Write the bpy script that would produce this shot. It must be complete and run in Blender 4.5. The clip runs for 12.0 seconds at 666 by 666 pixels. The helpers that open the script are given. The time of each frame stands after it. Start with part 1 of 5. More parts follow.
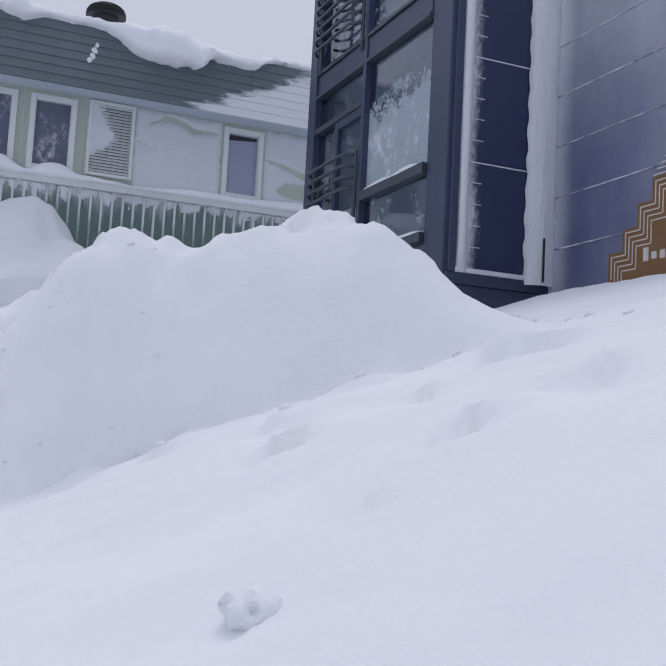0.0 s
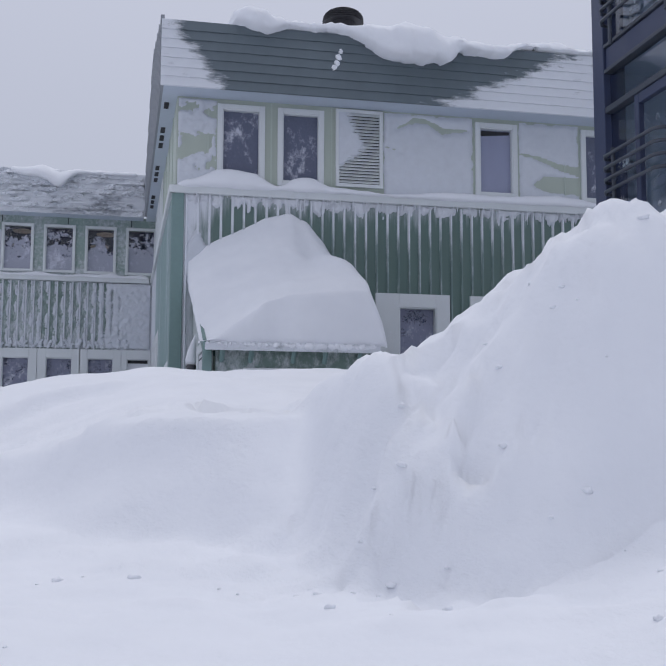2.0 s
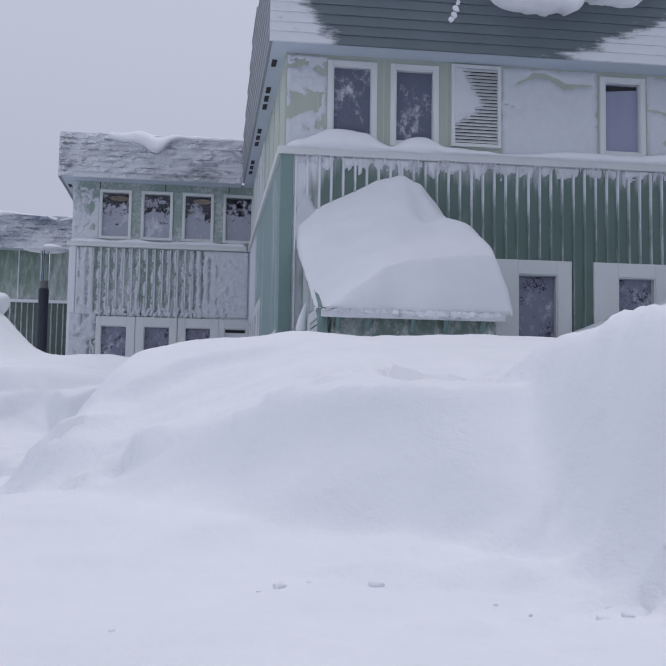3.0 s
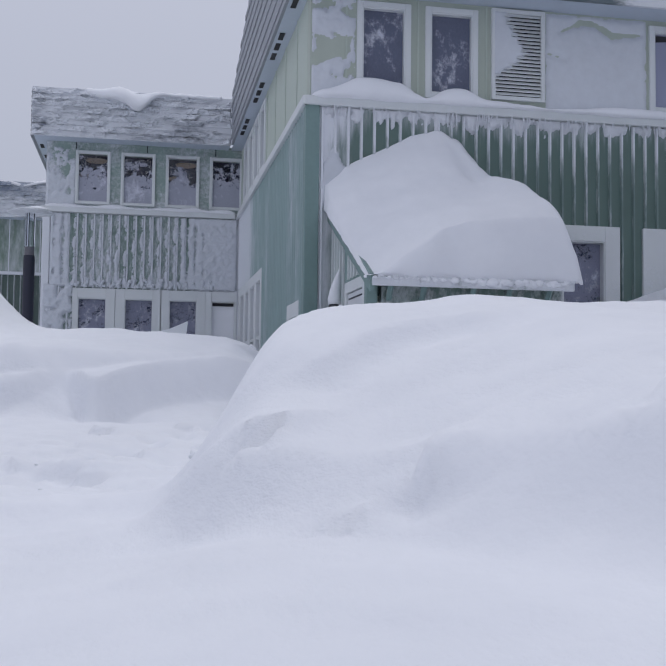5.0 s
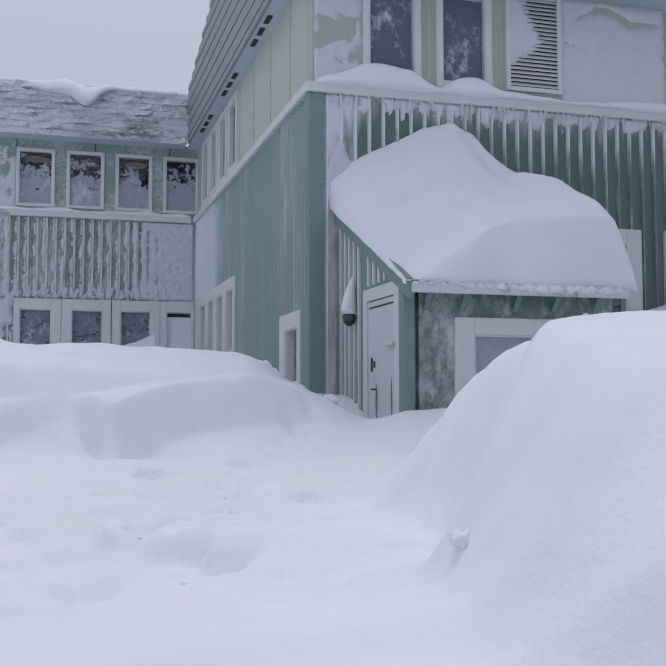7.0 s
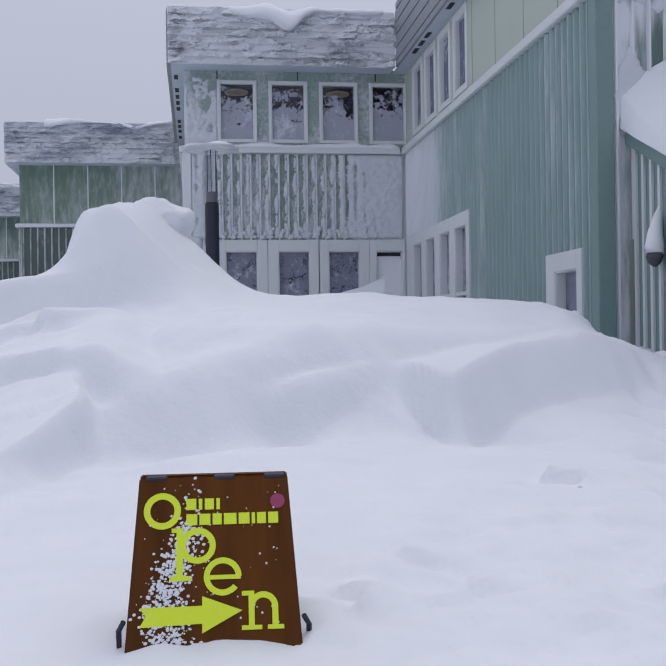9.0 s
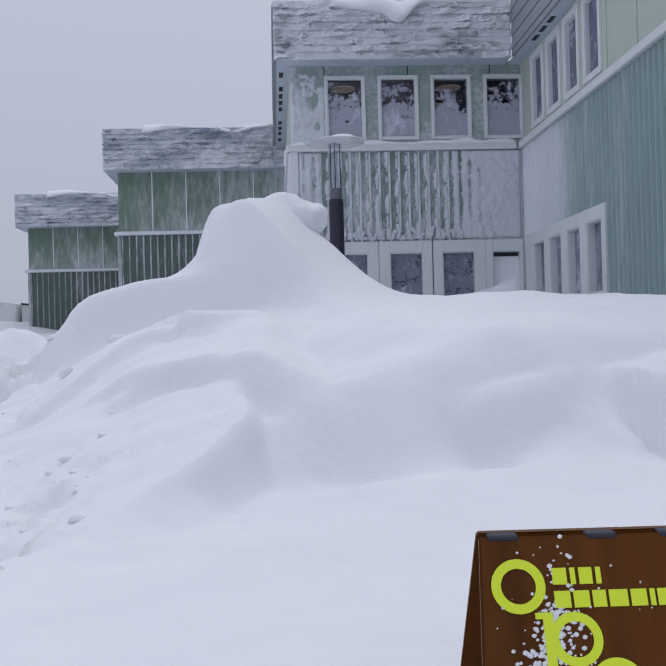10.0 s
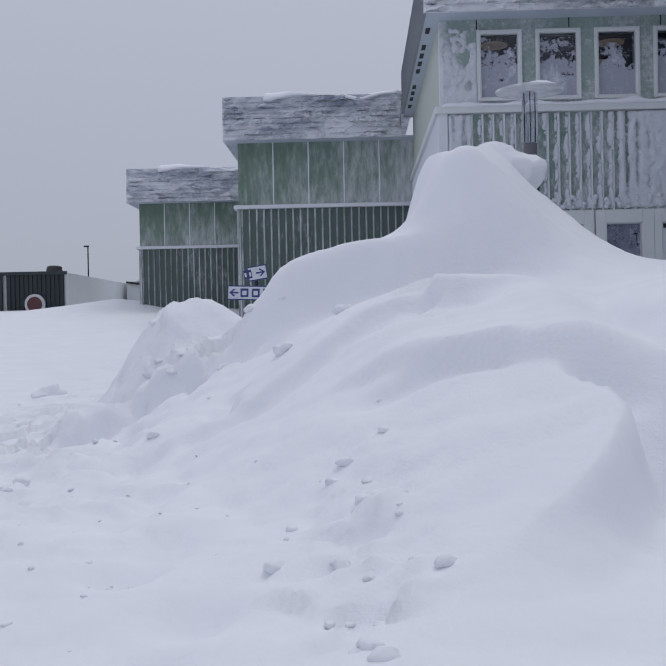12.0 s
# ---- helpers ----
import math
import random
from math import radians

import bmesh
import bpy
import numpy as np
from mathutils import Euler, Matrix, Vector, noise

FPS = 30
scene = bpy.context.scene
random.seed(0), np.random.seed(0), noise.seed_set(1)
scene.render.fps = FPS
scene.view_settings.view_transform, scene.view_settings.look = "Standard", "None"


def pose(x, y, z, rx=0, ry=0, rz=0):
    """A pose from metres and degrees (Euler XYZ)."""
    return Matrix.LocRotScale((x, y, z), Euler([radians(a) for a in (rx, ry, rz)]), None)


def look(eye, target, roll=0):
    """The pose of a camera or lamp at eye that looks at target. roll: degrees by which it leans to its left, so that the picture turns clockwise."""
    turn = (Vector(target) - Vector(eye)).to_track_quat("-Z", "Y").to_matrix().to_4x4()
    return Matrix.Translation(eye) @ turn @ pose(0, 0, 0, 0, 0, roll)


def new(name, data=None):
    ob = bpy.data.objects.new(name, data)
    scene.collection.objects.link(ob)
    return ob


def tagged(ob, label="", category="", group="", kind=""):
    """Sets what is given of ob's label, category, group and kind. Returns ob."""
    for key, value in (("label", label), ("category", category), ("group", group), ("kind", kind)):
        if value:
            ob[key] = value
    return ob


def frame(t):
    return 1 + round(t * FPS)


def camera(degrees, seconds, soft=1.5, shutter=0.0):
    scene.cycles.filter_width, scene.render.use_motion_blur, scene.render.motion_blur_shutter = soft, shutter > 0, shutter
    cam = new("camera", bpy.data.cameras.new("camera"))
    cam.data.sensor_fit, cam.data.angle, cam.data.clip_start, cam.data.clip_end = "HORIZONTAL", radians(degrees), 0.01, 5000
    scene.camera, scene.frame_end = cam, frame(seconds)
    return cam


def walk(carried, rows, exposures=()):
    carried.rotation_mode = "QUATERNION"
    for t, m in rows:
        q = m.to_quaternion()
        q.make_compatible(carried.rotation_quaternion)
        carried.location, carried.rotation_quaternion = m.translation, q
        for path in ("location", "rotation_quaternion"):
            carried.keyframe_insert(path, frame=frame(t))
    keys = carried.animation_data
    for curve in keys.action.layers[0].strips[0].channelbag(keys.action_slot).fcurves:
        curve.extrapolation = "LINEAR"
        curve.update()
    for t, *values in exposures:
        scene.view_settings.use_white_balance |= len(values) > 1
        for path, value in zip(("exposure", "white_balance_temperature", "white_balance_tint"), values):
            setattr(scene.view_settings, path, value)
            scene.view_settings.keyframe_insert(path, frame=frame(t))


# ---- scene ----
cam = camera(36.8, 12.0)
PATH = [
    (0, (0.06, -17.798, 1.786), (0.841, -15.967, 1.988), 3.1),
    (0.5, (-0.186, -17.484, 1.787), (0.437, -15.592, 1.967), 0.8),
    (1, (-0.423, -17.102, 1.788), (0.112, -15.183, 1.965), -1.3),
    (1.5, (-0.633, -16.735, 1.808), (-0.142, -14.807, 2.011), -1.4),
    (2, (-0.819, -16.323, 1.834), (-0.405, -14.379, 2.048), 0.2),
    (2.5, (-1.028, -15.954, 1.843), (-0.715, -13.988, 2.028), 1.0),
    (3, (-1.221, -15.509, 1.83), (-0.961, -13.532, 1.988), 0.9),
    (3.2, (-1.317, -15.343, 1.826), (-1.058, -13.365, 1.975), 0.9),
    (5, (-2.265, -13.782, 1.872), (-1.889, -11.821, 1.984), 0.7),
    (5.5, (-2.525, -13.356, 1.894), (-2.123, -11.4, 2.012), 0.7),
    (6, (-2.74, -12.873, 1.916), (-2.311, -10.924, 2.051), 0.3),
    (6.5, (-2.968, -12.446, 1.935), (-2.464, -10.517, 2.09), -0.3),
    (6.7, (-3.067, -12.296, 1.949), (-2.507, -10.382, 2.104), -0.2),
    (8.3, (-3.94, -10.933, 2.213), (-3.535, -8.975, 2.197), 0.4),
    (8.5, (-4.057, -10.768, 2.233), (-3.689, -8.802, 2.217), -0.0),
    (9, (-4.347, -10.285, 2.235), (-4.074, -8.304, 2.235), -0.8),
    (9.5, (-4.652, -9.802, 2.217), (-4.463, -7.811, 2.227), -1.2),
    (10, (-4.903, -9.315, 2.217), (-4.788, -7.318, 2.235), -1.5),
    (10.5, (-5.191, -8.908, 2.235), (-5.139, -6.908, 2.249), -1.5),
    (11, (-5.484, -8.417, 2.209), (-5.487, -6.417, 2.215), -1.4),
    (11.5, (-5.818, -8.07, 2.188), (-5.856, -6.07, 2.183), -1.1),
    (12, (-6.031, -7.859, 2.178), (-6.081, -5.86, 2.164), -1.1),
]
walk(cam, [(t, look(eye, target, roll)) for t, eye, target, roll in PATH], exposures=[(0, 0.0), (2.5, -0.06), (5.5, -0.10), (9.0, -0.04), (11, -0.12), (12, -0.2)])

# ---- sky and sun ----
SUN_ELEVATION, SUN_TURN = radians(62), radians(25)
world = bpy.data.worlds.new("overcast")
scene.world = world
world.use_nodes = True
wn, wl = world.node_tree.nodes, world.node_tree.links
wn.clear()
w_out = wn.new("ShaderNodeOutputWorld")
w_bg = wn.new("ShaderNodeBackground")
w_sky = wn.new("ShaderNodeTexSky")
w_sky.sky_type = "NISHITA"
w_sky.sun_disc = False
w_sky.sun_elevation, w_sky.sun_rotation = SUN_ELEVATION, SUN_TURN
w_dim = wn.new("ShaderNodeMixRGB")
w_dim.blend_type = "MULTIPLY"
w_dim.inputs[0].default_value = 1.0
w_dim.inputs[2].default_value = (0.09, 0.09, 0.09, 1)
w_co = wn.new("ShaderNodeTexCoord")
w_sep = wn.new("ShaderNodeSeparateXYZ")
w_ramp = wn.new("ShaderNodeValToRGB")
w_ramp.color_ramp.elements[0].position = 0.0
w_ramp.color_ramp.elements[0].color = (0.46, 0.49, 0.60, 1)
w_ramp.color_ramp.elements[1].position = 0.75
w_ramp.color_ramp.elements[1].color = (0.765, 0.795, 0.935, 1)
w_mid = w_ramp.color_ramp.elements.new(0.28)
w_mid.color = (0.575, 0.602, 0.722, 1)
w_mix = wn.new("ShaderNodeMixRGB")
w_mix.inputs[0].default_value = 0.9
wl.new(w_co.outputs["Generated"], w_sep.inputs[0])
wl.new(w_sep.outputs["Z"], w_ramp.inputs[0])
wl.new(w_sky.outputs[0], w_dim.inputs[1])
wl.new(w_dim.outputs[0], w_mix.inputs[1])
wl.new(w_ramp.outputs[0], w_mix.inputs[2])
wl.new(w_mix.outputs[0], w_bg.inputs[0])
w_bg.inputs[1].default_value = 0.94
wl.new(w_bg.outputs[0], w_out.inputs[0])

sun = new("sun", bpy.data.lights.new("sun", "SUN"))
sun.data.energy = 0.7
sun.data.angle = radians(28)
sun.data.color = (1.0, 0.98, 0.96)
sun_way = Vector((math.sin(SUN_TURN) * math.cos(SUN_ELEVATION), math.cos(SUN_TURN) * math.cos(SUN_ELEVATION), math.sin(SUN_ELEVATION)))
sun.matrix_world = look(sun_way * 60, (0, 0, 0))

# ---- materials ----
FROST = (0.72, 0.745, 0.79, 1)


class Nodes:
    """Short forms for building one node material."""

    def __init__(self, name):
        self.m = bpy.data.materials.new(name)
        self.m.use_nodes = True
        self.t = self.m.node_tree
        self.b = self.t.nodes["Principled BSDF"]
        self.pos = self.t.nodes.new("ShaderNodeNewGeometry").outputs["Position"]

    def link(self, a, b):
        self.t.links.new(a, b)

    def scaled(self, sx, sy, sz):
        n = self.t.nodes.new("ShaderNodeVectorMath")
        n.operation = "MULTIPLY"
        self.link(self.pos, n.inputs[0])
        n.inputs[1].default_value = (sx, sy, sz)
        return n.outputs[0]

    def noise(self, scale, stretch=(1, 1, 1), detail=4.0, rough=0.55):
        n = self.t.nodes.new("ShaderNodeTexNoise")
        n.inputs["Scale"].default_value = scale
        n.inputs["Detail"].default_value = detail
        n.inputs["Roughness"].default_value = rough
        self.link(self.scaled(*stretch), n.inputs["Vector"])
        return n.outputs["Fac"]

    def math(self, op, a, b=0.0, clamp=False):
        n = self.t.nodes.new("ShaderNodeMath")
        n.operation = op
        n.use_clamp = clamp
        for i, v in enumerate((a, b)):
            if isinstance(v, (int, float)):
                n.inputs[i].default_value = v
            else:
                self.link(v, n.inputs[i])
        return n.outputs[0]

    def ramp(self, fac, lo, hi):
        n = self.t.nodes.new("ShaderNodeMapRange")
        n.interpolation_type = "SMOOTHSTEP"
        n.inputs["From Min"].default_value, n.inputs["From Max"].default_value = lo, hi
        self.link(fac, n.inputs["Value"])
        return n.outputs["Result"]

    def mix(self, fac, a, b):
        n = self.t.nodes.new("ShaderNodeMixRGB")
        for i, v in enumerate((fac, a, b)):
            if isinstance(v, (int, float)):
                n.inputs[i].default_value = v
            elif isinstance(v, tuple):
                n.inputs[i].default_value = v if len(v) == 4 else (*v, 1)
            else:
                self.link(v, n.inputs[i])
        return n.outputs[0]

    def bump(self, height, strength, distance=0.02):
        n = self.t.nodes.new("ShaderNodeBump")
        n.inputs["Strength"].default_value = strength
        n.inputs["Distance"].default_value = distance
        self.link(height, n.inputs["Height"])
        self.link(n.outputs[0], self.b.inputs["Normal"])

    def plane(self, kx, ky, kz, c):
        """A value that grows along a direction of the place."""
        n = self.t.nodes.new("ShaderNodeVectorMath")
        n.operation = "DOT_PRODUCT"
        self.link(self.pos, n.inputs[0])
        n.inputs[1].default_value = (kx, ky, kz)
        return self.math("ADD", n.outputs["Value"], c)


def frosted(name, color, amount, rough=0.5, grain=9.0, stretch=(1, 1, 1), lean=None, soft=0.12, relief=0.5, vary=0.12, metal=0.0):
    """Paint or wood with rime on it. amount: 0 bare, 1 white all over. lean: further planes (kx, ky, kz, c) that add
    rime, and painted sheen on the navy wall.
    """
    n = Nodes(name)
    tone = n.noise(2.3, (1, 1, 0.4))
    dark, light = tuple(c * (1 - vary) for c in color), tuple(min(1, c * (1 + vary)) for c in color)
    base = n.mix(tone, dark, light)
    big = n.noise(1.1, stretch, 5.0, 0.6)
    fine = n.noise(grain, stretch, 6.0, 0.7)
    f = n.math("ADD", n.math("MULTIPLY", big, 0.5), n.math("MULTIPLY", fine, 0.5))
    f = n.math("ADD", f, amount - 0.5)
    for k in lean or ():
        f = n.math("ADD", f, n.math("MAXIMUM", n.math("MINIMUM", n.plane(*k), 0.5), 0.0))
    mask = n.ramp(f, 0.5 - soft, 0.5 + soft)
    n.link(n.mix(mask, base, FROST), n.b.inputs["Base Color"])
    n.link(n.math("ADD", n.math("MULTIPLY", mask, 0.85 - rough), rough), n.b.inputs["Roughness"])
    n.b.inputs["Metallic"].default_value = metal
    n.bump(n.math("MULTIPLY", mask, n.math("ADD", fine, 0.3)), relief, 0.03)
    return n.m


def plain(name, color, rough=0.5, metal=0.0, vary=0.1, grain=14.0, stretch=(1, 1, 1), relief=0.15):
    n = Nodes(name)
    f = n.noise(grain, stretch)
    g = n.noise(grain * 0.15, stretch)
    f2 = n.math("ADD", n.math("MULTIPLY", f, 0.5), n.math("MULTIPLY", g, 0.5))
    n.link(n.mix(f2, tuple(c * (1 - 2 * vary) for c in color), tuple(min(1, c * (1 + 2 * vary)) for c in color)), n.b.inputs["Base Color"])
    n.b.inputs["Roughness"].default_value = rough
    n.b.inputs["Metallic"].default_value = metal
    n.bump(f, relief, 0.005)
    return n.m


def snow_material(name, grain=30.0, relief=0.25):
    n = Nodes(name)
    a, b = n.noise(grain, (1, 1, 1), 6.0, 0.65), n.noise(2.2, (1, 1, 1), 5.0)
    n.link(n.mix(b, (0.77, 0.79, 0.835), (0.87, 0.885, 0.92)), n.b.inputs["Base Color"])
    n.b.inputs["Roughness"].default_value = 0.85
    n.b.inputs["Specular IOR Level"].default_value = 0.15
    patch = n.ramp(n.noise(0.8, (1, 1, 1), 3.0), 0.46, 0.62)
    mid = n.math("MULTIPLY", n.noise(7.0, (1, 0.6, 1.3), 6.0, 0.7), n.math("ADD", n.math("MULTIPLY", patch, 1.1), 0.06))
    n.bump(n.math("ADD", n.math("ADD", n.math("MULTIPLY", a, 0.18), b), mid), relief, 0.03)
    return n.m


def pane_material(name, frost, fade=0.0, seed=0.0, grain=16.0, tone=(0.50, 0.52, 0.62, 1)):
    """Window glass with rime grown on it: clear glass where there is none."""
    n = Nodes(name)
    nt = n.t
    f = n.math("ADD", n.math("MULTIPLY", n.noise(grain, (1, 1, 1), 6.0, 0.7), 0.55), n.math("MULTIPLY", n.noise(3.1, (1, 1, 1.2), 3.0), 0.45))
    f = n.math("ADD", f, n.math("MULTIPLY", n.plane(0, 0, -1, 6.75 + seed), fade))
    mask = n.ramp(n.math("ADD", f, frost - 0.5), 0.475, 0.525)
    fine = n.noise(60, (1, 1, 0.5), 4.0, 0.7)
    crust = n.ramp(n.math("ADD", n.math("MULTIPLY", n.noise(9.0, (1, 1, 0.8), 6.0, 0.7), 0.6), n.math("MULTIPLY", n.noise(2.1, (1, 1, 1), 2.0), 0.4)), 0.50, 0.68)
    thin = n.mix(fine, tuple(c * 0.6 for c in tone[:3]) + (1,), tone)
    n.link(n.mix(n.math("MULTIPLY", crust, 0.75), thin, (0.72, 0.74, 0.82, 1)), n.b.inputs["Base Color"])
    n.b.inputs["Roughness"].default_value = 0.6
    n.bump(fine, 0.6, 0.01)
    glass = nt.nodes.new("ShaderNodeBsdfPrincipled")
    # blue tint stands for the sky mirrored in the glass
    glass.inputs["Base Color"].default_value = (0.75, 0.8, 0.9, 1)
    glass.inputs["Roughness"].default_value = 0.03
    glass.inputs["Transmission Weight"].default_value = 1.0
    glass.inputs["IOR"].default_value = 1.45
    mixer = nt.nodes.new("ShaderNodeMixShader")
    n.link(mask, mixer.inputs[0])
    n.link(glass.outputs[0], mixer.inputs[1])
    n.link(n.b.outputs[0], mixer.inputs[2])
    n.link(mixer.outputs[0], nt.nodes["Material Output"].inputs["Surface"])
    return n.m


SNOW = snow_material("snow", 26.0, 0.5)
SNOW_SMOOTH = snow_material("packed_snow", 18.0, 0.22)
# front sheet: shade put into a darker green, deepest in the troughs
GREEN_SHADED_FRONT = frosted("green_sheet_shaded_front", (0.12, 0.185, 0.165), 0.26, 0.45, 10, (1, 1, 0.12), ((0, 0, 0.40, -2.12), (-0.5, 0, 0.0, 0.42)), 0.16, 0.3)
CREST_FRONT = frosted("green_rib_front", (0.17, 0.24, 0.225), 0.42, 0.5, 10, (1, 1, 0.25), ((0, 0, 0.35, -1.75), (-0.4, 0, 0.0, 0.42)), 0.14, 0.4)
# same sheet's side: its light put into a paler, bluer green
CREST_LIT_SIDE = frosted("green_rib_lit_side", (0.33, 0.435, 0.435), 0.36, 0.5, 10, (1, 1, 0.12), ((0, 0.2, 0.0, -1.2),), 0.16, 0.3)
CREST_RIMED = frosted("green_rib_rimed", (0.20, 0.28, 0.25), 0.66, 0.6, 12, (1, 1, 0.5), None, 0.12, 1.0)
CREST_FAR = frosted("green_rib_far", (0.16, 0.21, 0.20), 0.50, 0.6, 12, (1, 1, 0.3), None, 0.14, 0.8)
# side troughs: same green paint, lightened to stand for brighter light
GREEN_LIT_SIDE = frosted("green_sheet_lit_side", (0.225, 0.325, 0.325), 0.21, 0.45, 10, (1, 1, 0.12), ((0, 0.16, 0.0, -1.05),), 0.16, 0.3)
GREEN_RIMED = frosted("green_sheet_rimed", (0.17, 0.245, 0.215), 0.45, 0.5, 14, (1, 1, 0.35), ((0.5, 0, 0.0, 0.62), (-0.45, 0, 0.0, -1.75)), 0.14, 0.8)
GREEN_FAR = frosted("green_sheet_far", (0.085, 0.125, 0.11), 0.33, 0.5, 12, (1, 1, 0.3), None, 0.14, 0.8)
PANEL_FRONT = frosted("panel_front", (0.42, 0.47, 0.41), 0.30, 0.6, 3, (0.8, 1, 1.1), None, 0.10, 0.4)
PANEL_SIDE = plain("panel_side", (0.46, 0.52, 0.46), 0.6, 0, 0.04)
PANEL_B = frosted("panel_green", (0.27, 0.355, 0.325), 0.44, 0.6, 14, (1, 1, 1), ((-0.6, 0, -0.25, -0.72), (0, 0, -0.45, 2.82)), 0.14, 0.8)
PANEL_FAR = frosted("panel_green_far", (0.13, 0.20, 0.15), 0.33, 0.6, 9, (1, 1, 0.25), ((0.06, 0, 0.0, 0.46), (0, 0, -0.10, 0.60)), 0.24, 0.5)
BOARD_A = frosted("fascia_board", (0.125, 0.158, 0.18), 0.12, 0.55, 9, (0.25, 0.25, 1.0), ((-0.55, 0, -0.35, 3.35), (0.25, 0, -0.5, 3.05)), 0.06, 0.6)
# side copy of the roof boards, lightened in colour for the brighter side
BOARD_LIT_SIDE = plain("board_lit_side", (0.27, 0.29, 0.32), 0.55, 0, 0.08)
BOARD_RIMED = frosted("fascia_board_rimed", (0.15, 0.18, 0.25), 0.60, 0.6, 8, (0.5, 0.5, 1.6), ((0.06, 0, 0, 0.06),), 0.11, 0.9)
BOARD_FAR = frosted("fascia_board_far", (0.20, 0.25, 0.34), 0.55, 0.6, 8, (0.45, 0.45, 1.6), None, 0.13, 0.8)
SOFFIT = plain("soffit_paint", (0.50, 0.56, 0.64), 0.6, 0, 0.04)
WHITE = frosted("white_trim", (0.66, 0.69, 0.70), 0.35, 0.5, 12, (1, 1, 1), None, 0.15, 0.3, 0.06)
TRIM_GREEN = plain("green_trim", (0.185, 0.28, 0.27), 0.45, 0, 0.08)
DARK = plain("dark_gap", (0.02, 0.02, 0.025), 0.7)
# near-black blue: unlit room and mirrored sky put into the wall colour
ROOM_GLOOM = plain("room_gloom", (0.045, 0.055, 0.10), 0.8)
NAVY = plain("navy_panel", (0.020, 0.026, 0.070), 0.32, 0, 0.12, 3.0)
NAVY_FRAME = plain("navy_frame", (0.042, 0.055, 0.108), 0.4, 0, 0.1)
# paler to the upper right: rime haze plus sky reflection painted in
NAVY_RIME_SHEEN = frosted("navy_panel_rime_sheen", (0.062, 0.080, 0.185), 0.17, 0.32, 1.6, (1, 0.35, 0.25), ((0, -0.15, 0.10, -1.92), (0, 1.3, 0, 12.22)), 0.55, 0.05)
RIME_THICK = plain("rime_crust", (0.60, 0.63, 0.68), 0.85, 0, 0.08, 30.0, (1, 1, 1), 0.5)
# wall snow greyed and blued: the eaves' shade is in its colour
SNOW_SHADED = plain("shaded_wall_snow", (0.60, 0.63, 0.68), 0.85, 0, 0.07, 9.0, (1, 1, 1), 0.4)
RIME = frosted("rime_white", (0.55, 0.58, 0.64), 0.75, 0.85, 12, (1, 1, 0.15), None, 0.25, 0.8)
PORCH_FRONT = frosted("porch_front_rime", (0.14, 0.205, 0.18), 0.46, 0.5, 10, (1, 1, 0.6), None, 0.12, 0.8)
SEAM_RIME = frosted("seam_rime", (0.06, 0.075, 0.16), 0.50, 0.7, 9, (1, 0.8, 1), None, 0.16, 0.2)
BLACK = plain("black_metal", (0.016, 0.018, 0.036), 0.55, 0.0)
RUBBER = plain("black_vent", (0.035, 0.035, 0.04), 0.6)
STEEL = frosted("rail_paint", (0.05, 0.06, 0.08), 0.28, 0.4, 14, (1, 1, 1), None, 0.1, 0.3)
PANE_DARK = pane_material("frosted_pane", 0.66, 0.0, 0.0, 16.0, (0.15, 0.17, 0.25, 1))
PANE_LOW = pane_material("frosted_pane_low", 0.56, 0.0, 0.0, 30.0, (0.27, 0.285, 0.39, 1))
PANE_MELT = pane_material("half_frosted_pane", 0.535, 0.24, 0.0, 12.0, (0.46, 0.48, 0.58, 1))
PANE_SNOWED = snow_material("snowed_pane", 20.0, 0.3)
PANE_SMOOTH = frosted("rime_veiled_pane", (0.30, 0.32, 0.44), 0.16, 0.4, 6, (1, 1, 1), ((0, 0, -0.5, 3.25),), 0.25, 0.1)
PANE_CLEAR = pane_material("clear_pane", 0.24, 0.16, -1.6, 30.0)

# ---- helpers for shapes ----
WHERE = {}


def thing(name, loc, label, category, group="", kind=""):
    ob = new(name)
    ob.location = loc
    ob.empty_display_size = 0.2
    WHERE[ob] = Vector(loc)
    return tagged(ob, label, category, group, kind)


def part(name, bm, material, parent=None, label="", smooth=False):
    """Links a bmesh, given in the place's own metres, as one mesh object under a thing or a part."""
    me = bpy.data.meshes.new(name)
    c = Vector((0, 0, 0))
    if len(bm.verts):
        xs = [v.co for v in bm.verts]
        c = Vector([(min(p[i] for p in xs) + max(p[i] for p in xs)) / 2 for i in range(3)])
        for v in bm.verts:
            v.co -= c
    bmesh.ops.recalc_face_normals(bm, faces=bm.faces)
    bm.to_mesh(me)
    bm.free()
    me.materials.append(material)
    if smooth:
        me.shade_smooth()
    ob = new(name, me)
    ob.parent = parent
    ob.location = c - (WHERE[parent] if parent else Vector((0, 0, 0)))
    WHERE[ob] = c
    if label:
        ob["label"] = label
    return ob


def box(bm, x0, x1, y0, y1, z0, z1, bevel=0.0):
    lo = [min(a, b) for a, b in ((x0, x1), (y0, y1), (z0, z1))]
    hi = [max(a, b) for a, b in ((x0, x1), (y0, y1), (z0, z1))]
    vs = [bm.verts.new((x, y, z)) for x in (lo[0], hi[0]) for y in (lo[1], hi[1]) for z in (lo[2], hi[2])]
    fs = [bm.faces.new([vs[i] for i in q]) for q in ((0, 1, 3, 2), (4, 6, 7, 5), (0, 4, 5, 1), (2, 3, 7, 6), (0, 2, 6, 4), (1, 5, 7, 3))]
    if bevel:
        es = list({e for f in fs for e in f.edges})
        bmesh.ops.bevel(bm, geom=es, offset=bevel, segments=1, affect="EDGES")
    return bm


